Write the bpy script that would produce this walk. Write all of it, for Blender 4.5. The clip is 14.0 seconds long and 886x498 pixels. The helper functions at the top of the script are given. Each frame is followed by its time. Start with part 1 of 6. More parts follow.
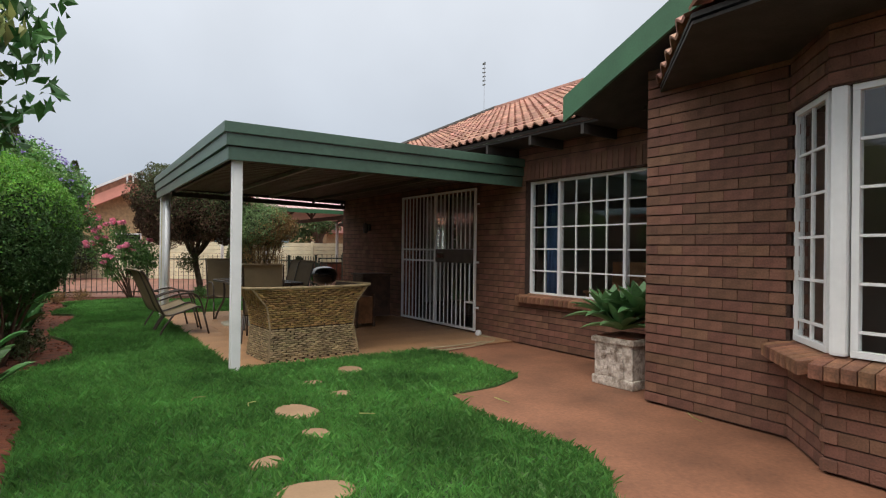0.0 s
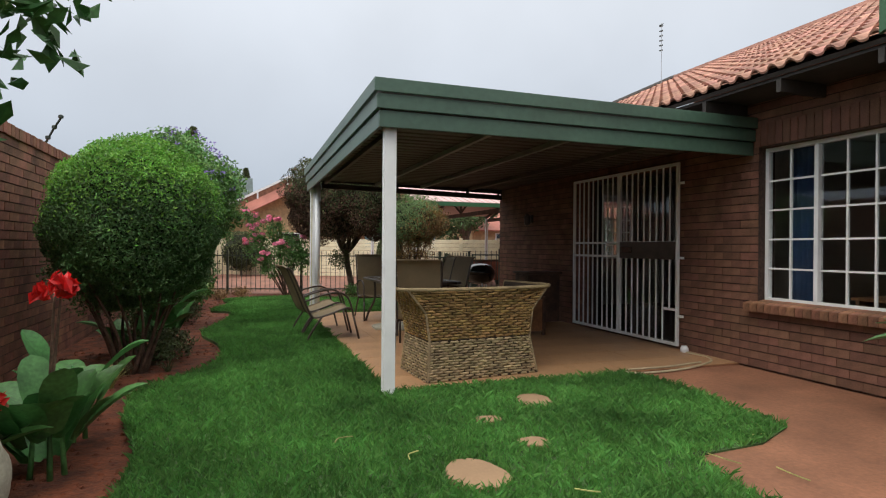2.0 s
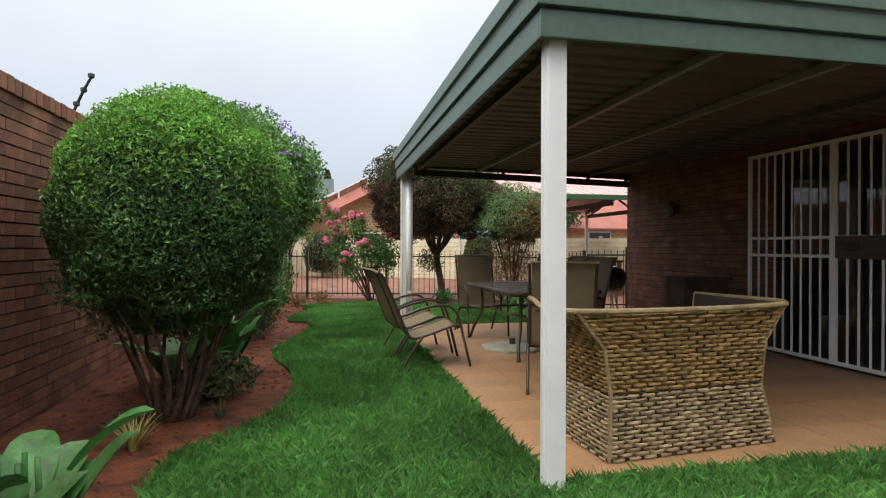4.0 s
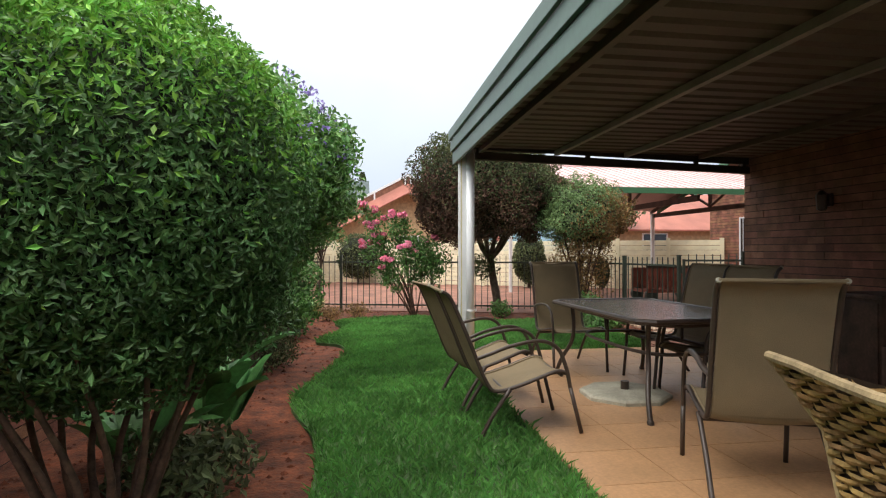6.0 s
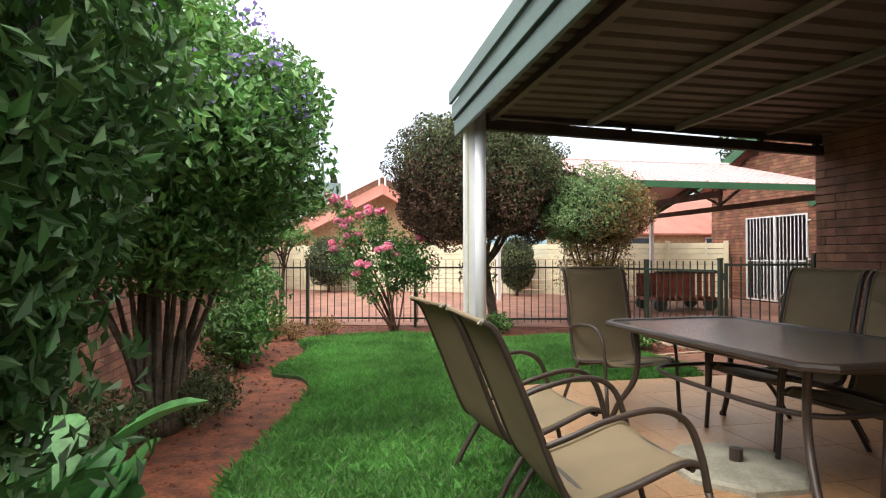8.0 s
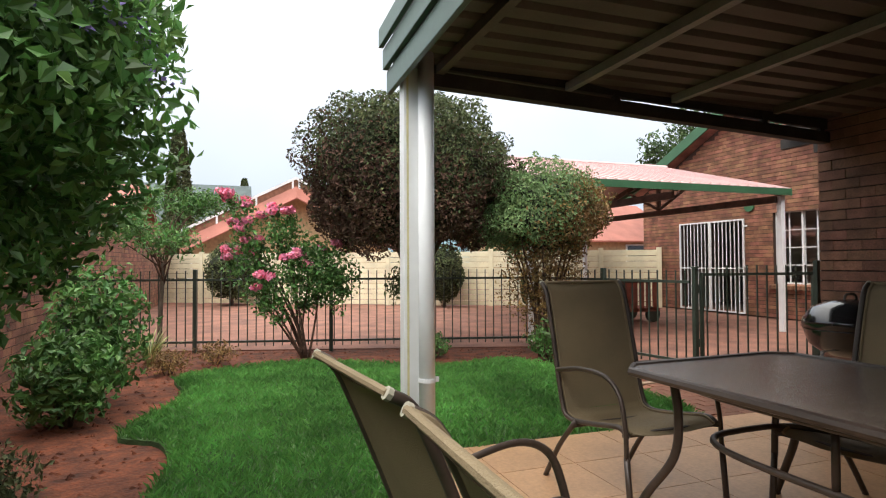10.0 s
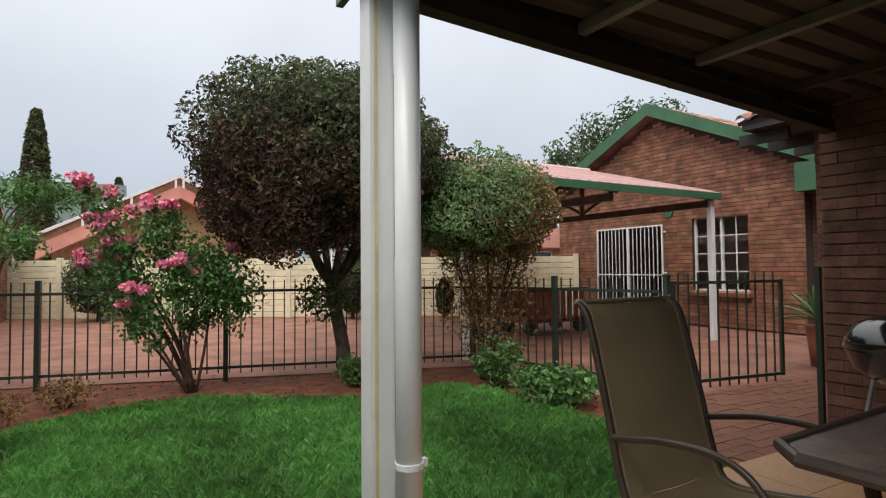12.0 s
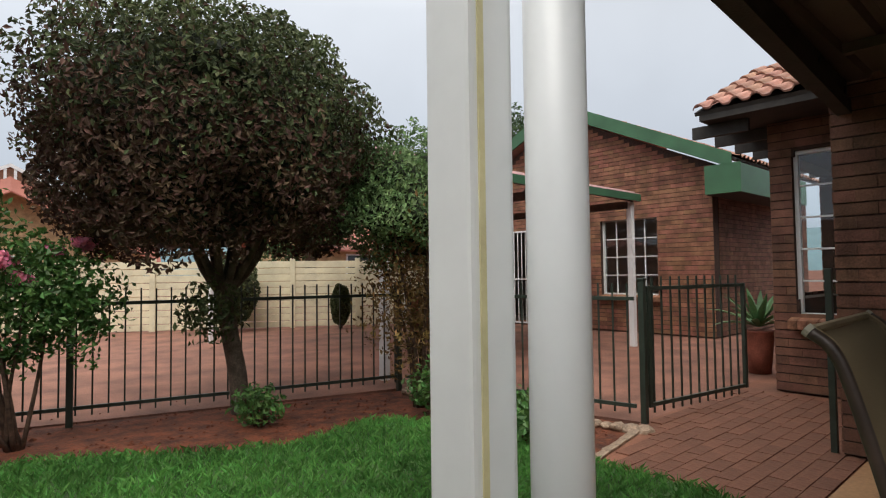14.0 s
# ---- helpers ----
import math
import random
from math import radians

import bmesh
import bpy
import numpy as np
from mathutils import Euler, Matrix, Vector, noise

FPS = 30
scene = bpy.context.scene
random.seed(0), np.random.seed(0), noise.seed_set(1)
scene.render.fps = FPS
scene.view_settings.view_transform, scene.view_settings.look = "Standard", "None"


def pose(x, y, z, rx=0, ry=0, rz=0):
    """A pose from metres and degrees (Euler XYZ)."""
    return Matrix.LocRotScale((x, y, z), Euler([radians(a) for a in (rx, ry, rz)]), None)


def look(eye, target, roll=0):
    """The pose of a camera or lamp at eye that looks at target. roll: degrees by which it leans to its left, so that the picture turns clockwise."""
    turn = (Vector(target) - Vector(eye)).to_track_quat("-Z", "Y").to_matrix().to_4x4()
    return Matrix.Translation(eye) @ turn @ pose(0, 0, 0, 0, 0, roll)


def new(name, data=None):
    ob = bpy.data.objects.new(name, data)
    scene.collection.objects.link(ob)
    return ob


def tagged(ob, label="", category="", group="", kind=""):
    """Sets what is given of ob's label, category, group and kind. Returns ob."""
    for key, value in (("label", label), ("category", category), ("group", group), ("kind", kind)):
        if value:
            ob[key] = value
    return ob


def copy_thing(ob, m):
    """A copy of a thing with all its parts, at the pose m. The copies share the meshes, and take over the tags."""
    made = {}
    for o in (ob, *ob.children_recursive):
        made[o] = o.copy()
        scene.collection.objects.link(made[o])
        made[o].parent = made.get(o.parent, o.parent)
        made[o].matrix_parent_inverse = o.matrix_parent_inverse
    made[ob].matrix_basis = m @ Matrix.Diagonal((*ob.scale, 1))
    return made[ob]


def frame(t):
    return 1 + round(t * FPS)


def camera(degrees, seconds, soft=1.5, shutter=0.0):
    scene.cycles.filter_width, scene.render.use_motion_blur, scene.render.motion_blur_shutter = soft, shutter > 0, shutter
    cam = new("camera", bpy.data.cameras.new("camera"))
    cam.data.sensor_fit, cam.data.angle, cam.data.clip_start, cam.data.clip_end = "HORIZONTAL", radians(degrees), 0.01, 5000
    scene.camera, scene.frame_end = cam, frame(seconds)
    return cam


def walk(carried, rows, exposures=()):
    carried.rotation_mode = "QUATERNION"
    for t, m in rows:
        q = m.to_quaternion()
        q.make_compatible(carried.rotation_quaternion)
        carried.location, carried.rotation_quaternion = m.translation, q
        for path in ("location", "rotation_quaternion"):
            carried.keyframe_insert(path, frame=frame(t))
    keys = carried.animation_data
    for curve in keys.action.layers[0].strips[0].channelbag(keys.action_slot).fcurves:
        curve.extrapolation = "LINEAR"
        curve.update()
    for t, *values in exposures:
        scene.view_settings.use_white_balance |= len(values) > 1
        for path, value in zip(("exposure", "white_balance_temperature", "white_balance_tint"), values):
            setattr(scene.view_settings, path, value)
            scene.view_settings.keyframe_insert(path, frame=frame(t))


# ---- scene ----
cam = camera(75.3, 14.0, 1.15)
METRES, EYE, TILT, LEAN, TURN = 11.3, 1.3, 0.4, 0.0, -33.7
ROWS = [
    (0.0, 0.0, 0.0, 0.0, 0.0, -0.3, -0.7),
    (0.5, -0.013, 0.0326, -0.0002, 4.26, -0.38, -0.6),
    (1.0, -0.0251, 0.0638, -0.0031, 8.16, -0.49, -0.46),
    (1.5, -0.0368, 0.096, -0.0058, 11.02, -0.51, -0.4),
    (2.0, -0.0509, 0.1316, -0.0072, 14.01, -0.59, -0.3),
    (2.5, -0.0708, 0.1675, -0.0086, 16.04, -0.58, -0.22),
    (3.0, -0.0935, 0.2055, -0.0096, 17.63, -0.55, -0.17),
    (3.5, -0.1195, 0.2428, -0.0106, 20.03, -0.56, -0.04),
    (4.0, -0.1441, 0.2791, -0.0111, 21.6, -0.56, 0.0),
    (6.5, -0.2614, 0.4543, -0.0105, 25.17, -0.15, 0.23),
    (7.0, -0.2822, 0.4873, -0.0135, 24.75, 0.01, 0.27),
    (7.5, -0.3029, 0.5187, -0.0153, 24.13, 0.15, 0.27),
    (8.0, -0.3215, 0.5498, -0.0148, 22.22, 0.3, 0.26),
    (8.5, -0.335, 0.5805, -0.0137, 19.39, 0.49, 0.27),
    (11.0, -0.4039, 0.7268, -0.0144, 10.44, 1.31, 0.47),
    (11.5, -0.4171, 0.7504, -0.0136, 7.51, 1.44, 0.48),
    (12.0, -0.4308, 0.7707, -0.0137, 3.76, 1.6, 0.51),
    (12.5, -0.4439, 0.7909, -0.0153, -0.5, 1.82, 0.62),
    (13.0, -0.4561, 0.8172, -0.0154, -3.39, 1.92, 0.67),
    (13.5, -0.4668, 0.8443, -0.0146, -5.61, 1.93, 0.66),
    (14.0, -0.4777, 0.8732, -0.0148, -8.49, 1.98, 0.64),
]
EXPO = [(0.0, 0.15), (3.0, 0.25), (4.0, 0.45), (6.5, 0.82), (7.5, 1.05), (8.5, 1.18), (11.0, 0.45), (12.5, 0.22), (14.0, 0.18)]
walk(cam, [(t, pose(0, 0, EYE, TILT, LEAN, TURN) @ pose(METRES * x, METRES * y, METRES * z, 90 + pitch, roll, yaw)) for t, x, y, z, yaw, pitch, roll in ROWS], EXPO)

# ---- world, sun, exposure ----
world = bpy.data.worlds.new("sky")
scene.world = world
world.use_nodes = True
wn, wl = world.node_tree.nodes, world.node_tree.links
wn.clear()
sky = wn.new("ShaderNodeTexSky")
sky.sky_type, sky.sun_disc = "NISHITA", False
sky.sun_elevation, sky.sun_rotation, sky.dust_density = radians(50), radians(250), 3.0
grey = wn.new("ShaderNodeHueSaturation")
grey.inputs["Saturation"].default_value = 0.30
coord = wn.new("ShaderNodeTexCoord")
cloud = wn.new("ShaderNodeTexNoise")
cloud.inputs["Scale"].default_value, cloud.inputs["Detail"].default_value = 1.6, 5.0
cramp = wn.new("ShaderNodeMapRange")
cramp.inputs["From Min"].default_value, cramp.inputs["From Max"].default_value = 0.3, 0.7
cramp.inputs["To Min"].default_value, cramp.inputs["To Max"].default_value = 0.88, 1.12
sep = wn.new("ShaderNodeSeparateXYZ")
veil = wn.new("ShaderNodeValToRGB")
veil.color_ramp.elements[0].position, veil.color_ramp.elements[0].color = 0.0, (3.9, 4.6, 5.6, 1)
veil.color_ramp.elements[1].position, veil.color_ramp.elements[1].color = 0.42, (7.5, 7.95, 8.6, 1)
high = veil.color_ramp.elements.new(1.0)
high.color = (29.0, 28.4, 27.0, 1)
mixc = wn.new("ShaderNodeMixRGB")
mixc.inputs[0].default_value = 0.8
mulc = wn.new("ShaderNodeMixRGB")
mulc.blend_type, mulc.inputs[0].default_value = "MULTIPLY", 1.0
back = wn.new("ShaderNodeBackground")
back.inputs["Strength"].default_value = 0.10
wout = wn.new("ShaderNodeOutputWorld")
wl.new(sky.outputs[0], grey.inputs["Color"])
wl.new(coord.outputs["Generated"], cloud.inputs["Vector"])
wl.new(coord.outputs["Generated"], sep.inputs[0])
wl.new(sep.outputs["Z"], veil.inputs[0])
wl.new(cloud.outputs[0], cramp.inputs["Value"])
wl.new(grey.outputs[0], mixc.inputs[1])
wl.new(veil.outputs[0], mixc.inputs[2])
wl.new(mixc.outputs[0], mulc.inputs[1])
wl.new(cramp.outputs[0], mulc.inputs[2])
wl.new(mulc.outputs[0], back.inputs["Color"])
wl.new(back.outputs[0], wout.inputs[0])

sun_data = bpy.data.lights.new("sun", "SUN")
sun_data.energy, sun_data.angle, sun_data.color = 1.3, radians(40), (1.0, 0.95, 0.88)
sun = new("sun", sun_data)
sun.matrix_world = look((-6, 2, 12), (0, 6, 0))

# ---- materials ----
MATS = {}


def material(name, color, rough=0.7, metal=0.0, var=0.15, scale=8.0, fine=60.0, bump=0.2, dark=None, piece=0.0, spec=0.5, hue=0.0, trans=0.0, coat=0.0):
    """A painted, mineral or leafy surface with variation at two scales. piece: variation from piece to piece."""
    m = bpy.data.materials.new(name)
    m.use_nodes = True
    n, l = m.node_tree.nodes, m.node_tree.links
    bs = n["Principled BSDF"]
    tc = n.new("ShaderNodeTexCoord")
    big, small = n.new("ShaderNodeTexNoise"), n.new("ShaderNodeTexNoise")
    big.inputs["Scale"].default_value, big.inputs["Detail"].default_value = scale, 4.0
    small.inputs["Scale"].default_value, small.inputs["Detail"].default_value = fine, 3.0
    l.new(tc.outputs["Object"], big.inputs["Vector"])
    l.new(tc.outputs["Object"], small.inputs["Vector"])
    ramp = n.new("ShaderNodeValToRGB")
    lo = dark or tuple(c * (1 - 1.6 * var) for c in color)
    hi = tuple(min(1, c * (1 + var)) for c in color)
    ramp.color_ramp.elements[0].position, ramp.color_ramp.elements[0].color = 0.32, (*lo, 1)
    ramp.color_ramp.elements[1].position, ramp.color_ramp.elements[1].color = 0.66, (*hi, 1)
    l.new(big.outputs[0], ramp.inputs[0])
    mul = n.new("ShaderNodeMixRGB")
    mul.blend_type, mul.inputs[0].default_value = "OVERLAY", min(0.9, var * 2.0)
    l.new(ramp.outputs[0], mul.inputs[1])
    l.new(small.outputs[0], mul.inputs[2])
    last = mul.outputs[0]
    if piece:
        info, geo = n.new("ShaderNodeObjectInfo"), n.new("ShaderNodeNewGeometry")
        add = n.new("ShaderNodeMath")
        add.operation = "ADD"
        l.new(info.outputs["Random"], add.inputs[0])
        l.new(geo.outputs["Random Per Island"], add.inputs[1])
        frac = n.new("ShaderNodeMath")
        frac.operation = "FRACT"
        l.new(add.outputs[0], frac.inputs[0])
        hs = n.new("ShaderNodeHueSaturation")
        rng = n.new("ShaderNodeMapRange")
        rng.inputs["To Min"].default_value, rng.inputs["To Max"].default_value = 1 - piece, 1 + piece
        l.new(frac.outputs[0], rng.inputs["Value"])
        l.new(rng.outputs[0], hs.inputs["Value"])
        if hue:
            wob = n.new("ShaderNodeMath")
            wob.operation, wob.inputs[1].default_value = "MULTIPLY", 7.31
            l.new(frac.outputs[0], wob.inputs[0])
            fr2 = n.new("ShaderNodeMath")
            fr2.operation = "FRACT"
            l.new(wob.outputs[0], fr2.inputs[0])
            r2 = n.new("ShaderNodeMapRange")
            r2.inputs["To Min"].default_value, r2.inputs["To Max"].default_value = 0.5 - hue, 0.5 + hue
            l.new(fr2.outputs[0], r2.inputs["Value"])
            l.new(r2.outputs[0], hs.inputs["Hue"])
        l.new(last, hs.inputs["Color"])
        last = hs.outputs[0]
    l.new(last, bs.inputs["Base Color"])
    bs.inputs["Roughness"].default_value, bs.inputs["Metallic"].default_value = rough, metal
    bs.inputs["Specular IOR Level"].default_value = spec
    if coat:
        bs.inputs["Coat Weight"].default_value = coat
    if bump:
        bp = n.new("ShaderNodeBump")
        bp.inputs["Strength"].default_value, bp.inputs["Distance"].default_value = bump, 0.01
        l.new(small.outputs[0], bp.inputs["Height"])
        l.new(bp.outputs[0], bs.inputs["Normal"])
    if trans:
        tr = n.new("ShaderNodeBsdfTranslucent")
        l.new(last, tr.inputs["Color"])
        mx = n.new("ShaderNodeMixShader")
        mx.inputs[0].default_value = trans
        l.new(bs.outputs[0], mx.inputs[1])
        l.new(tr.outputs[0], mx.inputs[2])
        l.new(mx.outputs[0], n["Material Output"].inputs["Surface"])
    MATS[name] = m
    return m


BRICK = material("face_brick", (0.172, 0.082, 0.052), 0.85, var=0.22, scale=5, fine=90, bump=0.5, piece=0.19, hue=0.010)
BRICK_FAR = material("orange_face_brick", (0.235, 0.105, 0.062), 0.85, var=0.24, scale=4, fine=60, bump=0.4, piece=0.24, hue=0.014)
BRICK_RED = material("red_boundary_brick", (0.215, 0.092, 0.056), 0.85, var=0.26, scale=4, fine=80, bump=0.5, piece=0.28, hue=0.012)
BRICK_SILL = material("sill_brick", (0.26, 0.12, 0.066), 0.75, var=0.3, scale=9, fine=80, bump=0.4, piece=0.25, hue=0.01)
BRICK_PALE = material("yellow_brick", (0.50, 0.36, 0.20), 0.85, var=0.15, scale=6, piece=0.2)
MORTAR = material("raked_mortar", (0.060, 0.035, 0.026), 0.95, var=0.2, scale=30)
SOIL = material("red_soil", (0.125, 0.034, 0.013), 0.95, var=0.38, scale=7, fine=45, bump=1.0)
TURF = material("turf", (0.055, 0.115, 0.030), 0.95, var=0.35, scale=2.5, fine=120, bump=1.0)
GRASS = material("grass_blade", (0.100, 0.260, 0.058), 0.6, var=0.28, scale=1.1, fine=9, bump=0, piece=0.30, hue=0.012, spec=0.25, trans=0.25)
OXIDE = material("red_oxide_concrete", (0.235, 0.105, 0.058), 0.62, var=0.20, scale=1.6, fine=40, bump=0.15)
SCREED = material("tan_patio_screed", (0.43, 0.245, 0.125), 0.42, var=0.16, scale=1.3, fine=50, bump=0.08)
PAVER = material("red_paver", (0.270, 0.120, 0.080), 0.85, var=0.25, scale=2.0, fine=60, bump=0.4, piece=0.2)
# the red paver again, darkened: shade on the gate path is in its colour
PAVER_DARK = material("shaded_path_paver", (0.205, 0.085, 0.050), 0.85, var=0.22, scale=2.0, fine=60, bump=0.4, piece=0.14)
STONE = material("stepping_stone", (0.29, 0.185, 0.105), 0.9, var=0.06, scale=3, fine=60, bump=0.06)
WHITE = material("white_enamel", (0.78, 0.79, 0.79), 0.38, var=0.05, scale=3, fine=30, bump=0.03)
PVC = material("white_pvc", (0.80, 0.82, 0.84), 0.30, var=0.03, scale=4, bump=0)
STAIN = material("yellowed_sealant", (0.66, 0.60, 0.34), 0.5, var=0.1, scale=6)
GREEN = material("green_enamel_sheet", (0.060, 0.112, 0.080), 0.40, var=0.12, scale=1.5, fine=20, bump=0.03)
BARGE = material("green_barge_board", (0.042, 0.128, 0.060), 0.45, var=0.12, scale=2.0, bump=0.05)
FENCE = material("dark_green_steel", (0.032, 0.045, 0.034), 0.45, var=0.15, scale=6, bump=0.05)
SHEET = material("brown_ceiling_sheet", (0.100, 0.080, 0.066), 0.55, var=0.12, scale=2, bump=0.05)
PURLIN = material("grey_purlin", (0.24, 0.235, 0.22), 0.45, var=0.1, scale=5)
TILE = material("clay_roof_tile", (0.40, 0.210, 0.155), 0.85, var=0.26, scale=3, fine=40, bump=0.3, piece=0.22, hue=0.012)
TILE_FAR = material("red_sheet_roof", (0.33, 0.115, 0.082), 0.7, var=0.12, scale=1.2, piece=0.1)
PINK = material("faded_pink_sheet", (0.56, 0.37, 0.36), 0.5, var=0.08, scale=1.5, bump=0.03)
SLATE = material("grey_green_roof", (0.062, 0.088, 0.088), 0.7, var=0.15, scale=2)
TIMBER = material("dark_stained_timber", (0.070, 0.038, 0.026), 0.6, var=0.3, scale=6, fine=40)
RAFTER = material("dark_rafter", (0.035, 0.030, 0.026), 0.7, var=0.2, scale=6)
CREAM = material("cream_precast", (0.70, 0.64, 0.45), 0.85, var=0.10, scale=2.5, fine=30, bump=0.2, piece=0.05)
BRONZE = material("bronze_powder_coat", (0.050, 0.034, 0.026), 0.42, var=0.15, scale=8, bump=0.03)
SLING = material("taupe_sling_mesh", (0.235, 0.178, 0.102), 0.75, var=0.08, scale=4, fine=260, bump=0.4, trans=0.10)
SLING_EDGE = material("dark_sling_edge", (0.045, 0.034, 0.028), 0.75, var=0.1, scale=6)
FROST = material("frosted_brown_glass", (0.135, 0.108, 0.090), 0.22, var=0.1, scale=9, fine=120, bump=0.08, spec=0.6)
WICKER = material("water_hyacinth_weave", (0.25, 0.150, 0.048), 0.70, var=0.2, scale=9, fine=70, bump=0.3, piece=0.30, hue=0.012)
WICKER_GREY = material("weathered_weave", (0.31, 0.23, 0.125), 0.75, var=0.2, scale=9, fine=70, bump=0.3, piece=0.28, hue=0.01)
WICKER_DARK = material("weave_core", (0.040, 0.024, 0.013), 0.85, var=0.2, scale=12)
CEMENT = material("grey_cement", (0.34, 0.32, 0.25), 0.85, var=0.15, scale=7, bump=0.3)
CAST = material("whitewashed_cast_stone", (0.56, 0.50, 0.44), 0.85, var=0.30, scale=14, fine=60, bump=0.9, dark=(0.26, 0.20, 0.155))
TERRA = material("terracotta_pot", (0.26, 0.080, 0.050), 0.7, var=0.2, scale=6)
ENAMEL = material("black_enamel", (0.012, 0.013, 0.016), 0.16, var=0.1, scale=5, bump=0.0, coat=0.5)
STEEL = material("galvanised_steel", (0.42, 0.43, 0.44), 0.4, metal=0.8, var=0.1, scale=8)
HOSE = material("beige_hose", (0.42, 0.36, 0.24), 0.6, var=0.1, scale=10)
BARK = material("grey_brown_bark", (0.115, 0.085, 0.062), 0.9, var=0.3, scale=12, fine=60, bump=0.9)
TWIG = material("brown_twig", (0.10, 0.058, 0.038), 0.9, var=0.3, scale=14, bump=0.5)
ROCK = material("pale_edging_stone", (0.36, 0.26, 0.185), 0.9, var=0.25, scale=8, bump=0.8)
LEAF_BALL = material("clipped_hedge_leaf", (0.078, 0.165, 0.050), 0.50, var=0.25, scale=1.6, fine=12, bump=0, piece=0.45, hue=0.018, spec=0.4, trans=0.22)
LEAF_BALL_TOP = material("light_green_hedge_leaf", (0.150, 0.340, 0.050), 0.50, var=0.22, scale=1.6, fine=12, bump=0, piece=0.40, hue=0.018, spec=0.4, trans=0.25)
LEAF_GREY = material("grey_green_leaf", (0.150, 0.235, 0.090), 0.6, var=0.25, scale=2, fine=12, bump=0, piece=0.45, hue=0.02, spec=0.4, trans=0.2)
LEAF_LILAC = material("flowering_shrub_leaf", (0.118, 0.250, 0.062), 0.45, var=0.25, scale=2, fine=12, bump=0, piece=0.45, hue=0.02, spec=0.45, trans=0.25)
LEAF_DARK = material("dusty_dark_leaf", (0.088, 0.108, 0.046), 0.65, var=0.25, scale=1.7, fine=12, bump=0, piece=0.50, hue=0.03, spec=0.22, trans=0.15)
LEAF_RED = material("bronze_red_leaf", (0.105, 0.062, 0.040), 0.65, var=0.3, scale=2, fine=12, bump=0, piece=0.45, hue=0.03, spec=0.2, trans=0.15)
LEAF_MID = material("mid_green_leaf", (0.092, 0.200, 0.050), 0.48, var=0.25, scale=2, fine=12, bump=0, piece=0.45, hue=0.02, spec=0.4, trans=0.22)
LEAF_FAR = material("far_tree_leaf", (0.070, 0.120, 0.045), 0.6, var=0.25, scale=1.2, fine=12, bump=0, piece=0.45, hue=0.02, spec=0.25, trans=0.15)
LEAF_OCHRE = material("ochre_leaf", (0.22, 0.135, 0.045), 0.6, var=0.3, scale=3, fine=12, bump=0, piece=0.4, hue=0.02, trans=0.15)
LEAF_LIME = material("variegated_leaf", (0.34, 0.38, 0.14), 0.45, var=0.3, scale=5, fine=14, bump=0, piece=0.5, hue=0.03, spec=0.4, trans=0.2)
LEAF_BROAD = material("broad_garden_leaf", (0.058, 0.165, 0.045), 0.46, var=0.25, scale=5, fine=40, bump=0.1, piece=0.3, hue=0.015, spec=0.35, trans=0.12)
LEAF_BLUE = material("agave_leaf", (0.110, 0.235, 0.090), 0.42, var=0.2, scale=4, fine=40, bump=0.1, piece=0.25, hue=0.012, spec=0.5, trans=0.10)
STRAW = material("dry_straw", (0.36, 0.36, 0.12), 0.8, var=0.2, scale=8, piece=0.3)
ROSE = material("pink_rose_petal", (0.82, 0.25, 0.38), 0.6, var=0.2, scale=9, piece=0.3, hue=0.015, trans=0.2, bump=0)
CANNA = material("red_canna_petal", (0.68, 0.012, 0.012), 0.5, var=0.2, scale=9, piece=0.2, trans=0.2, bump=0)
LILAC = material("lilac_petal", (0.27, 0.20, 0.52), 0.6, var=0.15, scale=9, piece=0.3, trans=0.2, bump=0)
PLASTER = material("interior_plaster", (0.42, 0.39, 0.34), 0.9, var=0.05, scale=2, bump=0.05)
CARPET = material("interior_floor", (0.16, 0.12, 0.09), 0.9, var=0.1, scale=4)
CURTAIN = material("blue_curtain", (0.022, 0.055, 0.135), 0.85, var=0.15, scale=3, fine=80)
DESK = material("varnished_wood", (0.22, 0.10, 0.045), 0.4, var=0.25, scale=4, fine=30)
# distance haze is mixed into the hills' blue-grey base colour
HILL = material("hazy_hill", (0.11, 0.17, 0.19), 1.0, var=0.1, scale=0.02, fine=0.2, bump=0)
PLINTH = material("grey_plinth", (0.20, 0.20, 0.19), 0.8)

glass = bpy.data.materials.new("window_glass")
glass.use_nodes = True
gb = glass.node_tree.nodes["Principled BSDF"]
gb.inputs["Base Color"].default_value = (0.9, 0.95, 0.95, 1)
gb.inputs["Roughness"].default_value, gb.inputs["Transmission Weight"].default_value, gb.inputs["IOR"].default_value = 0.02, 1.0, 1.45
GLASS = glass


# ---- mesh helpers ----
def mesh_of(name, verts, faces, mat, smooth=False):
    me = bpy.data.meshes.new(name)
    me.from_pydata([tuple(v) for v in verts], [], [tuple(f) for f in faces])
    me.materials.append(mat)
    if smooth:
        me.polygons.foreach_set("use_smooth", [True] * len(me.polygons))
    me.update()
    return me


def fast_mesh(name, verts, faces, mat):
    """A mesh from arrays: verts (n, 3), faces (m, k)."""
    me = bpy.data.meshes.new(name)
    verts, faces = np.asarray(verts, np.float32), np.asarray(faces, np.int32)
    k = faces.shape[1]
    me.vertices.add(len(verts))
    me.vertices.foreach_set("co", verts.ravel())
    me.loops.add(faces.size)
    me.loops.foreach_set("vertex_index", faces.ravel())
    me.polygons.add(len(faces))
    me.polygons.foreach_set("loop_start", np.arange(0, faces.size, k, dtype=np.int32))
    me.materials.append(mat)
    me.update(calc_edges=True)
    me.shade_flat()
    return me


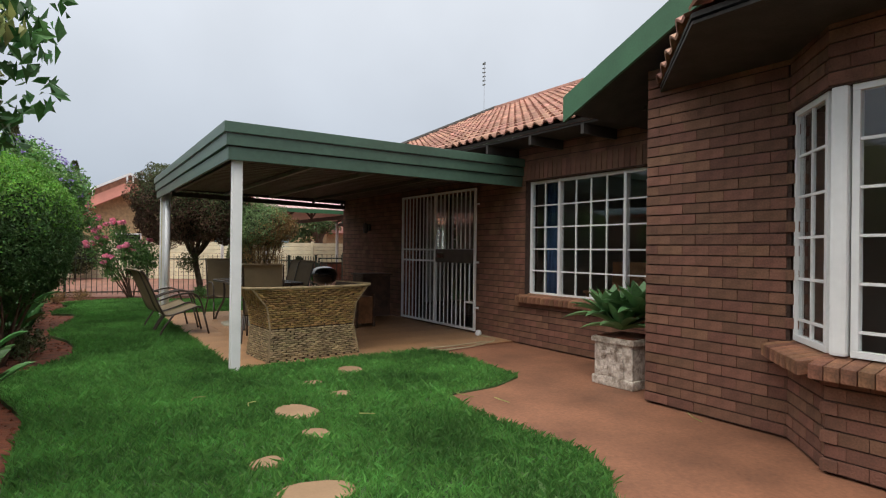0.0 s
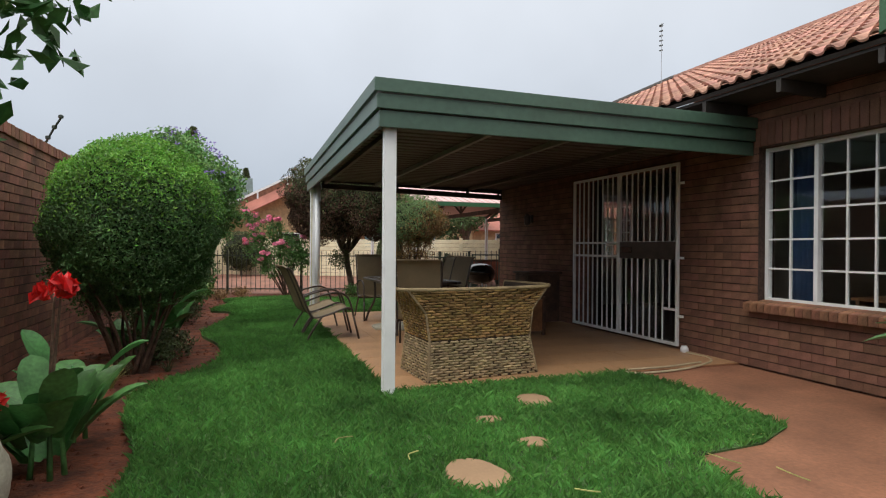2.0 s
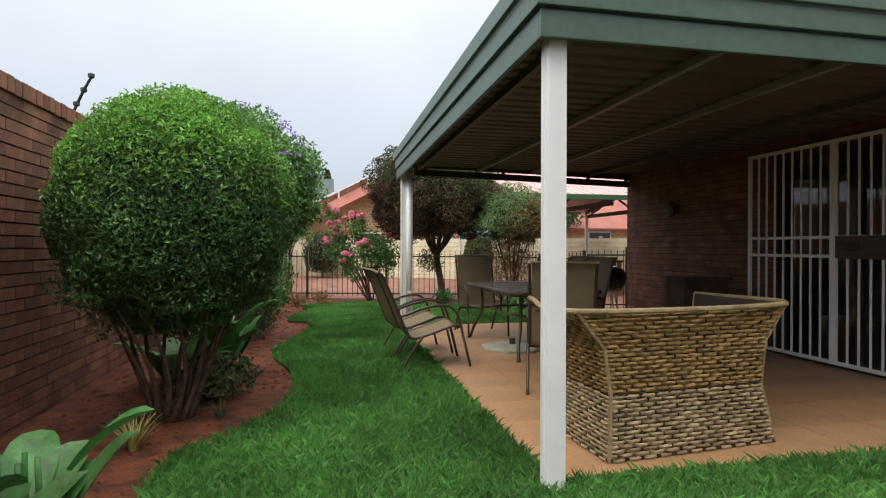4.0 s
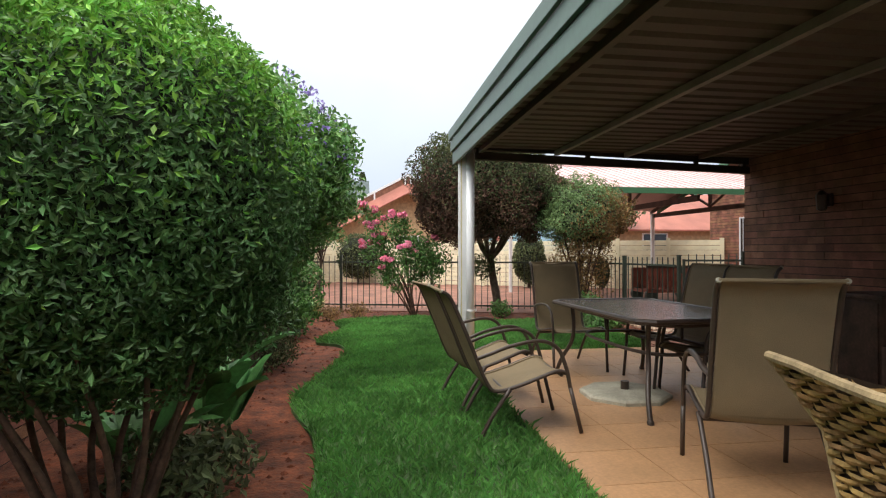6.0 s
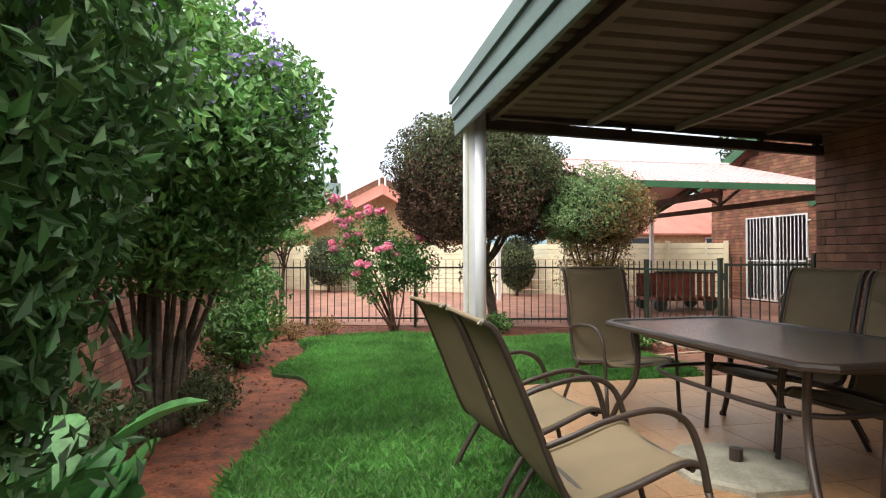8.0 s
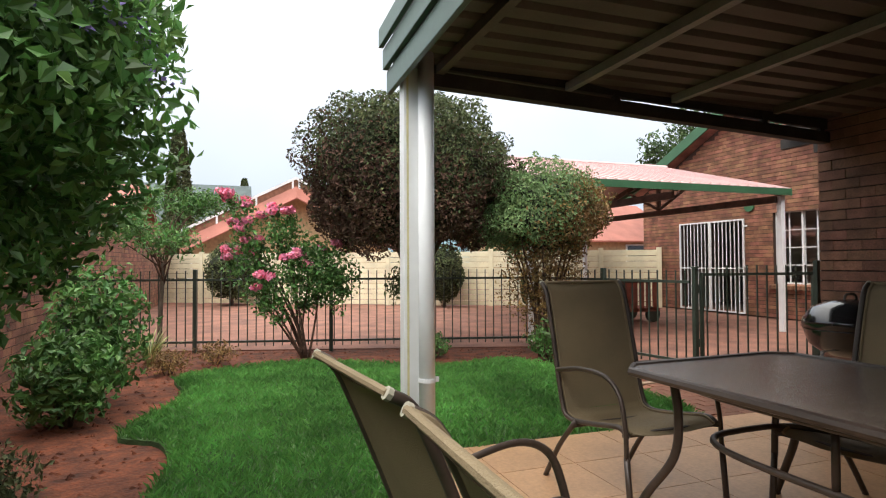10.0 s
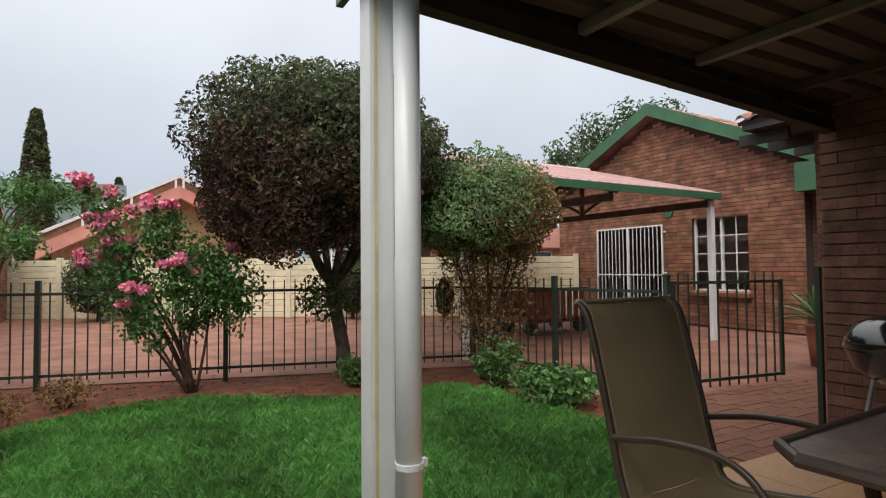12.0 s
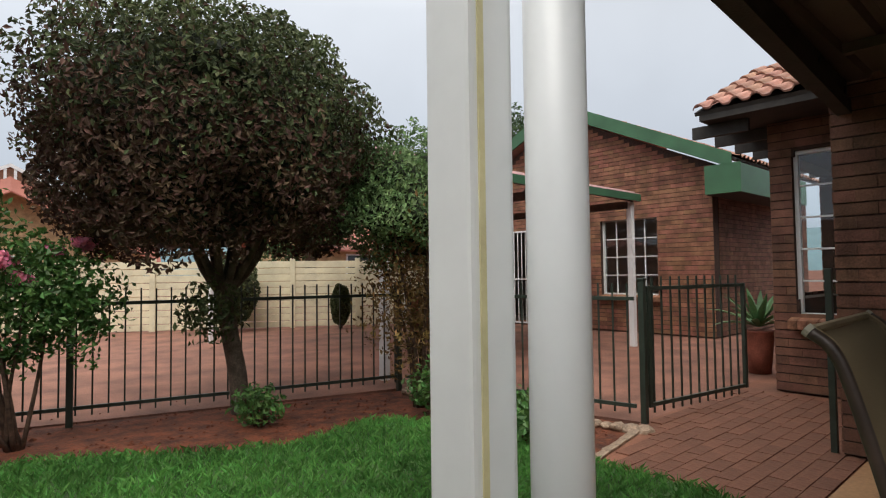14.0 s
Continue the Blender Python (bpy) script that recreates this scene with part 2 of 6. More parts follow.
def put(name, me, parent=None, m=None, label="", category="", group="", kind=""):
    ob = new(name, me)
    if parent is not None:
        ob.parent = parent
    if m is not None:
        ob.matrix_basis = m
    return tagged(ob, label, category, group, kind)


def part(name, bm, mat, parent, label="", smooth=False):
    me = bpy.data.meshes.new(name)
    bm.to_mesh(me)
    bm.free()
    me.materials.append(mat)
    if smooth:
        me.polygons.foreach_set("use_smooth", [True] * len(me.polygons))
    return put(name, me, parent, label=label)


def base(name, m, label="", category="", group="", kind=""):
    ob = new(name)
    ob.empty_display_size = 0.1
    ob.matrix_basis = m
    return tagged(ob, label, category, group, kind)


def box(bm, x0, x1, y0, y1, z0, z1, bevel=0.0):
    """Adds a box, with its edges bevelled."""
    r = bmesh.ops.create_cube(bm, size=1.0, matrix=Matrix.Translation(((x0 + x1) / 2, (y0 + y1) / 2, (z0 + z1) / 2)) @ Matrix.Diagonal((x1 - x0, y1 - y0, z1 - z0, 1)))
    if bevel:
        edges = list({e for v in r["verts"] for e in v.link_edges})
        bmesh.ops.bevel(bm, geom=edges, offset=bevel, segments=2, affect="EDGES", profile=0.7)
    return bm


def boxes(*dims, bevel=0.0):
    bm = bmesh.new()
    for d in dims:
        box(bm, *d, bevel=bevel)
    return bm


def tube(points, radius, sides=8, closed=False, flat=1.0):
    """A bmesh tube along points; radius a number or one a point."""
    bm = bmesh.new()
    pts = [Vector(p) for p in points]
    n = len(pts)
    rad = radius if isinstance(radius, (list, tuple)) else [radius] * n
    rings, side = [], None
    for i, p in enumerate(pts):
        a, b = pts[(i - 1) % n if closed else max(i - 1, 0)], pts[(i + 1) % n if closed else min(i + 1, n - 1)]
        d = (b - a).normalized()
        if side is None:
            side = d.orthogonal().normalized()
        side = (side - d * side.dot(d)).normalized()
        up = d.cross(side)
        rings.append([bm.verts.new(p + (side * math.cos(t) + up * math.sin(t) * flat) * rad[i]) for t in [2 * math.pi * k / sides for k in range(sides)]])
    for i in range(n if closed else n - 1):
        r0, r1 = rings[i], rings[(i + 1) % n]
        for k in range(sides):
            bm.faces.new((r0[k], r0[(k + 1) % sides], r1[(k + 1) % sides], r1[k]))
    if not closed:
        bm.faces.new(rings[0][::-1])
        bm.faces.new(rings[-1])
    bmesh.ops.recalc_face_normals(bm, faces=bm.faces)
    return bm


def bend(points, steps=6):
    """A smooth line through points (Catmull-Rom)."""
    p = [Vector(v) for v in points]
    p = [2 * p[0] - p[1]] + p + [2 * p[-1] - p[-2]]
    out = []
    for i in range(1, len(p) - 2):
        for s in range(steps):
            t = s / steps
            out.append(0.5 * (2 * p[i] + (p[i + 1] - p[i - 1]) * t + (2 * p[i - 1] - 5 * p[i] + 4 * p[i + 1] - p[i + 2]) * t * t + (3 * p[i] - p[i - 1] - 3 * p[i + 1] + p[i + 2]) * t ** 3))
    return out + [p[-2]]


def lathe(profile, sides=32):
    """Turns (radius, z) points round the z axis."""
    bm = bmesh.new()
    rings = [[bm.verts.new((r * math.cos(2 * math.pi * k / sides), r * math.sin(2 * math.pi * k / sides), z)) for k in range(sides)] for r, z in profile]
    for a, b in zip(rings, rings[1:]):
        for k in range(sides):
            bm.faces.new((a[k], a[(k + 1) % sides], b[(k + 1) % sides], b[k]))
    bm.faces.new(rings[0][::-1])
    bm.faces.new(rings[-1])
    bmesh.ops.recalc_face_normals(bm, faces=bm.faces)
    return bm


def slab(name, outline, z0, z1, mat, **tags):
    """A flat slab on an outline of (x, y)."""
    bm = bmesh.new()
    low = [bm.verts.new((x, y, z0)) for x, y in outline]
    top = [bm.verts.new((x, y, z1)) for x, y in outline]
    n = len(outline)
    bm.faces.new(top)
    bm.faces.new(low[::-1])
    for i in range(n):
        bm.faces.new((low[i], low[(i + 1) % n], top[(i + 1) % n], top[i]))
    bmesh.ops.recalc_face_normals(bm, faces=bm.faces)
    me = bpy.data.meshes.new(name)
    bm.to_mesh(me)
    bm.free()
    me.materials.append(mat)
    return put(name, me, **tags)


rng = np.random.default_rng(7)
FACES5 = np.array([(0, 1, 5, 4), (1, 3, 7, 5), (3, 2, 6, 7), (2, 0, 4, 6), (0, 2, 3, 1)])


def brick_boxes(rows, proud):
    """Boxes (u0, u1, z0, z1) standing proud of the wall's face at y = 0, open at the back."""
    rows = np.asarray(rows, float)
    n = len(rows)
    p = proud + rng.uniform(-0.003, 0.003, n)
    u0, u1, z0, z1 = rows.T
    v = np.zeros((n, 8, 3))
    for k in range(8):
        v[:, k, 0] = u1 if k & 1 else u0
        v[:, k, 2] = z1 if k & 2 else z0
        v[:, k, 1] = 0.002 if k & 4 else -p
    f = (FACES5[None] + 8 * np.arange(n)[:, None, None]).reshape(-1, 4)
    return v.reshape(-1, 3), f


def brick_wall(name, m, length, z0, z1, label, holes=(), near=None, mat=None, thick=0.22, top=None, course=0.085, blen=0.235, proud=0.009, gap=0.011, limit=300):
    """A wall of raked face brick: a mortar core with its openings, and bricks on its outer side (local -y).
    holes: (u0, u1, z0, z1). near: (u0, u1, z0, z1), the stretch whose bricks are single objects. top(u): the sloping top of a gable."""
    mat = mat or BRICK
    us = sorted({0.0, length, *[h[0] for h in holes], *[h[1] for h in holes]})
    bm = bmesh.new()
    for a, b in zip(us, us[1:]):
        zs = [(z0, z1)]
        for h in holes:
            if h[0] < b - 1e-4 and h[1] > a + 1e-4:
                zs = [s for lo, hi in zs for s in ((lo, min(hi, h[2])), (max(lo, h[3]), hi)) if s[1] - s[0] > 1e-3]
        for lo, hi in zs:
            box(bm, a, b, 0.0, thick, lo, hi)
    if top:
        pts = [(0, z1), (length, z1)]
        steps = 24
        for i in range(steps):
            a, b = length * i / steps, length * (i + 1) / steps
            ta, tb = max(top(a), z1), max(top(b), z1)
            if max(ta, tb) - z1 < 1e-3:
                continue
            f = [bm.verts.new(v) for v in ((a, 0, z1), (b, 0, z1), (b, 0, tb), (a, 0, ta), (a, thick, z1), (b, thick, z1), (b, thick, tb), (a, thick, ta))]
            for q in ((0, 1, 2, 3), (7, 6, 5, 4), (3, 2, 6, 7)):
                bm.faces.new([f[k] for k in q])
    me = bpy.data.meshes.new(name)
    bm.to_mesh(me)
    bm.free()
    me.materials.append(MORTAR)
    wall = put(name, me, m=m, label=label, category="wall", kind="structure")
    rows, single = [], []
    peak = max(top(length * i / 40) for i in range(41)) if top else z1
    k, z = 0, z0
    while z < peak - 0.02:
        h = min(course, peak - z)
        u = -(blen / 2) * (k % 2)
        while u < length:
            a, b = max(u, 0.0), min(u + blen, length)
            u += blen
            segs = [(a, b)]
            zm = z + h / 2
            for hole in holes:
                if hole[2] < zm < hole[3]:
                    segs = [s for lo, hi in segs for s in ((lo, min(hi, hole[0])), (max(lo, hole[1]), hi)) if s[1] - s[0] > 0.02]
            for a, b in segs:
                if b - a < 0.03:
                    continue
                if z + h > z1 + 1e-3 and (not top or min(top(a), top(b)) < z + h):
                    continue
                r = (a + 0.0009, b - 0.0009, z + gap, z + h)
                full = abs(b - a - blen) < 1e-3 and abs(h - course) < 1e-3
                if near and full and near[0] <= a and b <= near[1] and near[2] <= z and z + h <= near[3] and len(single) < limit:
                    single.append(r)
                else:
                    rows.append(r)
        z += course
        k += 1
    v, f = brick_boxes(rows, proud)
    put("brickwork", fast_mesh("brickwork", v, f, mat), wall, kind="stuff")
    if single:
        v, f = brick_boxes([(0.002, blen - 0.002, gap, course)], proud)
        shared = fast_mesh("brick", v, f, mat)
        for r in single:
            put("brick", shared, wall, Matrix.Translation((r[0] - 0.002, random.uniform(-0.003, 0.003), r[2] - gap)))
    return wall


def steel_window(name, m, sections, height, rows, label, low=0.0, depth=0.05):
    """A white steel window: sections of (width, panes across), rows of panes; local x to the right, outer side at -y."""
    width = sum(s[0] for s in sections)
    win = base(name, m, label, "window", kind="structure")
    part("window_frame", boxes((0, width, -0.01, depth, 0, 0.04), (0, width, -0.01, depth, height - 0.04, height), (0, 0.04, -0.01, depth, 0.04, height - 0.04), (width - 0.04, width, -0.01, depth, 0.04, height - 0.04), bevel=0.004), WHITE, win)
    x = 0.0
    for i, (w, n) in enumerate(sections):
        if i:
            part("mullion", boxes((x - 0.021, x + 0.021, -0.016, depth + 0.01, 0.04, height - 0.04), bevel=0.005), WHITE, win)
        a, b = x + 0.035, x + w - 0.035
        z_bot = 0.04
        if low:
            part("glazing_bar", boxes((a, b, 0.004, 0.026, 0.04 + low - 0.009, 0.04 + low + 0.009)), WHITE, win)
            z_bot = 0.04 + low
        ph = (height - 0.04 - z_bot) / rows
        for r in range(1, rows):
            part("glazing_bar", boxes((a, b, 0.004, 0.026, z_bot + r * ph - 0.009, z_bot + r * ph + 0.009)), WHITE, win)
        for c in range(1, n):
            xc = a + (b - a) * c / n
            part("glazing_bar", boxes((xc - 0.009, xc + 0.009, 0.002, 0.028, 0.04, height - 0.04)), WHITE, win)
        pw = (b - a) / n
        me = mesh_of("pane", [(0.004, 0, 0.004), (pw - 0.004, 0, 0.004), (pw - 0.004, 0, ph - 0.004), (0.004, 0, ph - 0.004), (0.004, 0.004, 0.004), (pw - 0.004, 0.004, 0.004), (pw - 0.004, 0.004, ph - 0.004), (0.004, 0.004, ph - 0.004)],
                     [(0, 1, 2, 3), (7, 6, 5, 4), (0, 4, 5, 1), (1, 5, 6, 2), (2, 6, 7, 3), (3, 7, 4, 0)], GLASS)
        for c in range(n):
            for r in range(rows):
                p = put("pane", me, win, Matrix.Translation((a + c * pw, 0.012, z_bot + r * ph)))
                p.visible_shadow = False
            if low:
                p = put("pane", me, win, Matrix.Translation((a + c * pw, 0.012, 0.04)) @ Matrix.Diagonal((1, 1, low / ph, 1)))
                p.visible_shadow = False
        x += w
    return win


def tile_field(name, rows, across, length, slope, m, label, near=0, mat=None, tw=0.175, th=0.33):
    """A slope of barrel roof tiles: local x along the eave, y up the slope. The first `near` rows are single tiles."""
    mat = mat or TILE
    sx, prof = [], []
    for i in range(9):
        t = i / 8
        sx.append(t * tw)
        prof.append(0.042 * max(0.0, math.sin(math.pi * min(1, t / 0.62))) ** 0.8 if t < 0.62 else -0.006 * math.sin(math.pi * (t - 0.62) / 0.38))
    tv = [(x, 0.0, z + 0.032) for x, z in zip(sx, prof)] + [(x, th + 0.05, z) for x, z in zip(sx, prof)] + [(x, 0.0, z + 0.012) for x, z in zip(sx, prof)]
    tf = [(i, i + 1, 10 + i, 9 + i) for i in range(8)] + [(18 + i, 19 + i, i + 1, i) for i in range(8)]
    roof = base(name, m, label, "roof", kind="structure")
    shared = mesh_of("roof_tile", tv, tf, mat, smooth=False)
    tv, tf = np.array(tv), np.array(tf)
    vs, fs = [], []
    n = 0
    for r in range(rows):
        for c in range(across):
            if r < near:
                put("roof_tile", shared, roof, Matrix.Translation((c * tw, r * th, random.uniform(-0.003, 0.003))))
            else:
                vs.append(tv + (c * tw, r * th + random.uniform(-0.005, 0.005), random.uniform(-0.004, 0.004)))
                fs.append(tf + n)
                n += len(tv)
    if vs:
        put("roof_tiles", fast_mesh("roof_tiles", np.concatenate(vs), np.concatenate(fs), mat), roof, kind="stuff")
    w = across * tw
    part("roof_deck", boxes((0.0, w, 0.02, rows * th, -0.05, -0.012)), RAFTER, roof)
    return roof

# ---- ground ----
slab("ground", [(-400, -300), (400, -300), (400, 500), (-400, 500)], -0.6, -0.06, SOIL, label="bare red earth that reaches to the horizon", category="ground", kind="structure")
LAWN = bend([(-0.2, -4, 0), (-0.25, 2.5, 0), (-0.24, 4.4, 0), (-0.22, 5.3, 0), (-0.42, 6.2, 0), (-0.44, 7.0, 0), (-0.16, 7.4, 0), (0.15, 8.2, 0), (0.12, 9.25, 0), (-0.12, 10.2, 0), (0.05, 11.1, 0), (0.27, 12.3, 0), (0.18, 12.95, 0), (-0.13, 13.3, 0), (0.2, 14.4, 0), (0.06, 15.3, 0), (0.5, 15.66, 0), (1.06, 15.86, 0), (1.6, 15.82, 0), (2.2, 15.42, 0), (3.0, 15.0, 0), (3.72, 15.15, 0), (4.1, 14.6, 0), (4.14, 13.4, 0), (4.18, 12.55, 0)], 5)
LAWN = [(p.x, p.y) for p in LAWN] + [(4.0, 12.11), (1.57, 12.11), (1.57, 6.28), (3.95, 6.28), (4.1, 5.7), (3.98, 4.85), (3.95, 4.5), (3.5, 4.3), (2.9, 4.26), (2.80, 3.7), (2.82, 3.0), (2.86, 2.55), (2.7, 2.25), (2.45, 2.0), (2.2, 1.2), (2.1, -4)]
slab("lawn_ground", LAWN, -0.3, 0.0, TURF, label="earth under the thick green lawn", category="lawn", kind="structure")
slab("garden_bed", [(-1.62, -6), (4.3, -6), (4.3, 0), (4.2, 12.3), (5.3, 13.45), (4.75, 16.05), (-0.2, 17.6), (-1.62, 17.9)], -0.3, -0.035, SOIL, label="bare red soil of the garden beds", category="soil", kind="structure")
slab("path", [(2.0, -5), (4.6, -5), (5.6, 3), (5.6, 6.30), (3.6, 6.30), (3.9, 6.0), (3.9, 4.6), (2.7, 4.4), (2.6, 3.0), (2.2, 2.0)], -0.2, -0.012, OXIDE, label="worn red-oxide concrete path beside the house", category="path", kind="structure")
patio = slab("patio_floor", [(1.57, 6.28), (5.5, 6.28), (5.5, 12.12), (1.57, 12.12)], -0.2, 0.004, OXIDE, label="smooth tan screeded patio floor scored in squares", category="patio", kind="structure")
bm = boxes((0.002, 0.483, 0.002, 0.483, -0.02, 0.012))
floor_tile = bpy.data.meshes.new("floor_square")
bm.to_mesh(floor_tile)
bm.free()
floor_tile.materials.append(SCREED)
for i in range(8):
    for j in range(12):
        put("floor_square", floor_tile, patio, Matrix.Translation((1.574 + i * 0.485, 6.284 + j * 0.4862, 0)))
slab("back_path", [(4.0, 12.12), (8.5, 12.12), (8.5, 13.6), (5.25, 13.6), (4.95, 13.44), (4.12, 13.30), (4.05, 12.9)], -0.2, -0.016, PAVER_DARK, label="red brick-paved path past the gate", category="path", kind="structure")
slab("yard", [(-1.6, 17.75), (-0.2, 17.58), (4.75, 16.1), (5.32, 13.55), (8.4, 13.45), (20, 12.4), (20, 40), (-1.6, 40)], -0.2, -0.02, PAVER, label="wide red brick-paved yard and driveway", category="paving", kind="structure")

# ---- house: main wall, front wing, bay ----
XW = 5.42
WIN = (3.52, 6.05, 0.69, 2.27)
DOOR = (7.2, 9.05, 0.03, 2.24)
W0 = 12.26
main_holes = [(W0 - WIN[1], W0 - WIN[0], WIN[2], WIN[3]), (W0 - DOOR[1], W0 - DOOR[0], DOOR[2], DOOR[3])]
brick_wall("wall_west", pose(XW, W0, 0, 0, 0, -90), W0 - 3.2, 0, 2.89, "brown face-brick house wall with deeply raked joints", main_holes, near=(W0 - 7.2, W0 - 3.3, 0.0, 1.4))
brick_wall("wall_end", pose(7.3, W0, 0, 0, 0, 180), 7.3 - XW, 0, 2.89, "brown face-brick end wall of the house")
brick_wall("wall_return", pose(4.30, 3.2, 0, 0, 0, 180) @ Matrix.Translation((-1.12, 0, 0)), 1.12, 0, 2.89, "brown face-brick return wall of the front wing")
brick_wall("wall_gable", pose(4.30, 3.212, 0, 0, 0, -90), 1.20, 0, 2.89, "brown face-brick gable wall of the front wing", near=(0, 1.20, 0, 2.3), top=lambda u: min(4.4, 2.5 + 0.46 * (u + 0.7)))
# the bay: splay, front, sill and windows
brick_wall("wall_bay_splay", pose(4.30, 2.02, 0, 0, 0, -136.9), 0.644, 0, 0.60, "brown face-brick foot of the bay's splay", near=(0, 0.64, 0, 0.6))
brick_wall("wall_bay_front", pose(3.83, 1.59, 0, 0, 0, -90), 4.6, 0, 0.60, "brown face-brick foot of the bay", near=(0, 1.2, 0, 0.6))
brick_wall("wall_bay_head_splay", pose(4.30, 2.02, 0, 0, 0, -136.9), 0.644, 2.30, 2.80, "brown face-brick head over the bay's splay")
brick_wall("wall_bay_head", pose(3.83, 1.59, 0, 0, 0, -90), 4.6, 2.30, 2.80, "brown face-brick head over the bay window")


def toothed_corner(name, x, y, z0, z1, label):
    """Bricks standing out at a splayed corner, every second course."""
    ob = base(name, pose(x, y, 0), label, "brick corner", kind="structure")
    bm = boxes((-0.022, 0.11, -0.075, 0.02, 0.011, 0.085), bevel=0.003)
    me = bpy.data.meshes.new("corner_brick")
    bm.to_mesh(me)
    bm.free()
    me.materials.append(BRICK)
    k = 0
    while z0 + (k + 1) * 0.085 < z1:
        if k % 2 == 0:
            put("corner_brick", me, ob, Matrix.Translation((random.uniform(-0.003, 0.003), 0, z0 + k * 0.085)))
        k += 1
    return ob


toothed_corner("trim_corner_upper", 4.30, 2.02, 0.765, 2.66, "toothed brown bricks at the bay's corner")
toothed_corner("trim_corner_lower", 4.30, 2.02, 0.0, 0.60, "toothed brown bricks at the foot of the splay")
toothed_corner("trim_corner_front", 3.83, 1.59, 0.0, 0.60, "toothed brown bricks at the foot of the bay")


def structure(name, bm, mat, label, category, smooth=False):
    """A piece of the setting as one mesh."""
    return tagged(part(name, bm, mat, None, label, smooth), category=category, kind="structure")


def brick_sill(name, m, length, deep, z, label, n=None):
    """A sill of bricks on edge, sloping outwards."""
    sill = base(name, m, label, "sill", kind="structure")
    n = n or max(2, round(length / 0.085))
    w = length / n
    bm = bmesh.new()
    box(bm, 0.002, w - 0.004, -deep, 0.10, -0.085, 0.0, bevel=0.006)
    for v in bm.verts:
        v.co.z += 0.18 * v.co.y
    me = bpy.data.meshes.new("sill_brick")
    bm.to_mesh(me)
    bm.free()
    me.materials.append(BRICK_SILL)
    for i in range(n):
        put("sill_brick", me, sill, Matrix.Translation((i * w, random.uniform(-0.004, 0.004), z)))
    return sill


brick_sill("sill_1", pose(XW, WIN[1] + 0.1, 0, 0, 0, -90), 2.62, 0.10, 0.69, "sloping brick sill under the long window")
brick_sill("sill_2", pose(4.33, 2.06, 0, 0, 0, -136.9), 0.72, 0.16, 0.685, "sloping brick sill of the bay's splay", 7)
brick_sill("sill_3", pose(3.83, 1.62, 0, 0, 0, -90), 4.5, 0.16, 0.685, "sloping brick sill of the bay window")
steel_window("window_1", pose(XW + 0.10, WIN[1], WIN[2], 0, 0, -90), [(0.56, 2), (1.07, 4), (0.90, 3)], WIN[3] - WIN[2], 5, "white steel window with small panes in a brown brick wall")
steel_window("window_2", pose(4.30, 1.985, 0.70, 0, 0, -136.9), [(0.55, 2)], 1.60, 5, "white steel side light of the bay window", low=0.11)
structure("trim_1", boxes((3.825, 3.905, 1.485, 1.575, 0.70, 2.30), bevel=0.02), WHITE, "white corner post of the bay window", "window post")
steel_window("window_3", pose(3.86, 1.47, 0.70, 0, 0, -90), [(1.1, 2), (1.1, 2), (1.1, 2)], 1.60, 5, "white steel front light of the bay window", low=0.11)
# soldier course over the long window
sold = base("trim_2", pose(XW, WIN[1] + 0.05, 0, 0, 0, -90), "upright brown bricks over the long window", "lintel", kind="structure")
bm = boxes((0.003, 0.078, -0.016, 0.03, 0, 0.225), bevel=0.004)
me = bpy.data.meshes.new("soldier_brick")
bm.to_mesh(me)
bm.free()
me.materials.append(BRICK)
for i in range(31):
    put("soldier_brick", me, sold, Matrix.Translation((i * 0.083, 0, 2.285)))


# rooms behind the glass
def room(name, x0, x1, y0, y1, z1, label, hole=None):
    structure(name + "_floor", boxes((x0, x1, y0, y1, -0.2, 0.015)), CARPET, "brown floor of the room behind the glass", "floor")
    dims = [(x0, x1, y0 - 0.1, y0, 0, z1), (x0, x1, y1, y1 + 0.1, 0, z1), (x0, x1, y0, y1, z1, z1 + 0.1)]
    if hole:
        a, b, c, d = hole
        dims += [(x1, x1 + 0.1, y0, a, 0, z1), (x1, x1 + 0.1, b, y1, 0, z1), (x1, x1 + 0.1, a, b, 0, c), (x1, x1 + 0.1, a, b, d, z1)]
    else:
        dims += [(x1, x1 + 0.1, y0, y1, 0, z1)]
    structure(name, boxes(*dims), PLASTER, label, "room")


room("wall_room_1", XW + 0.22, 9.2, 3.45, 6.6, 2.6, "plain plastered walls of the room behind the long window")
structure("wall_room_2_floor", boxes((XW + 0.22, 9.2, 6.8, 12.0, -0.2, 0.015)), CARPET, "brown floor of the room behind the glass doors", "floor")
structure("wall_room_2", boxes((XW + 0.22, 9.2, 6.7, 6.8, 0, 2.6), (9.2, 9.3, 6.8, 12.0, 0, 2.6), (XW + 0.22, 9.2, 6.8, 12.0, 2.6, 2.7), (XW + 0.22, 7.75, 12.0, 12.1, 0, 2.6), (8.5, 9.2, 12.0, 12.1, 0, 2.6), (7.75, 8.5, 12.0, 12.1, 0, 1.0), (7.75, 8.5, 12.0, 12.1, 2.15, 2.6)), PLASTER, "plain plastered walls of the room behind the glass doors", "room")
steel_window("window_6", pose(8.5, 12.05, 1.0, 0, 0, 180), [(0.75, 4)], 1.15, 4, "white steel window on the far side of the room")
room("wall_room_3", 4.55, 8.0, -3.0, 2.95, 2.6, "plain plastered walls of the room behind the bay")

# roofs of the house
SL = 0.46
ang = math.degrees(math.atan(SL))
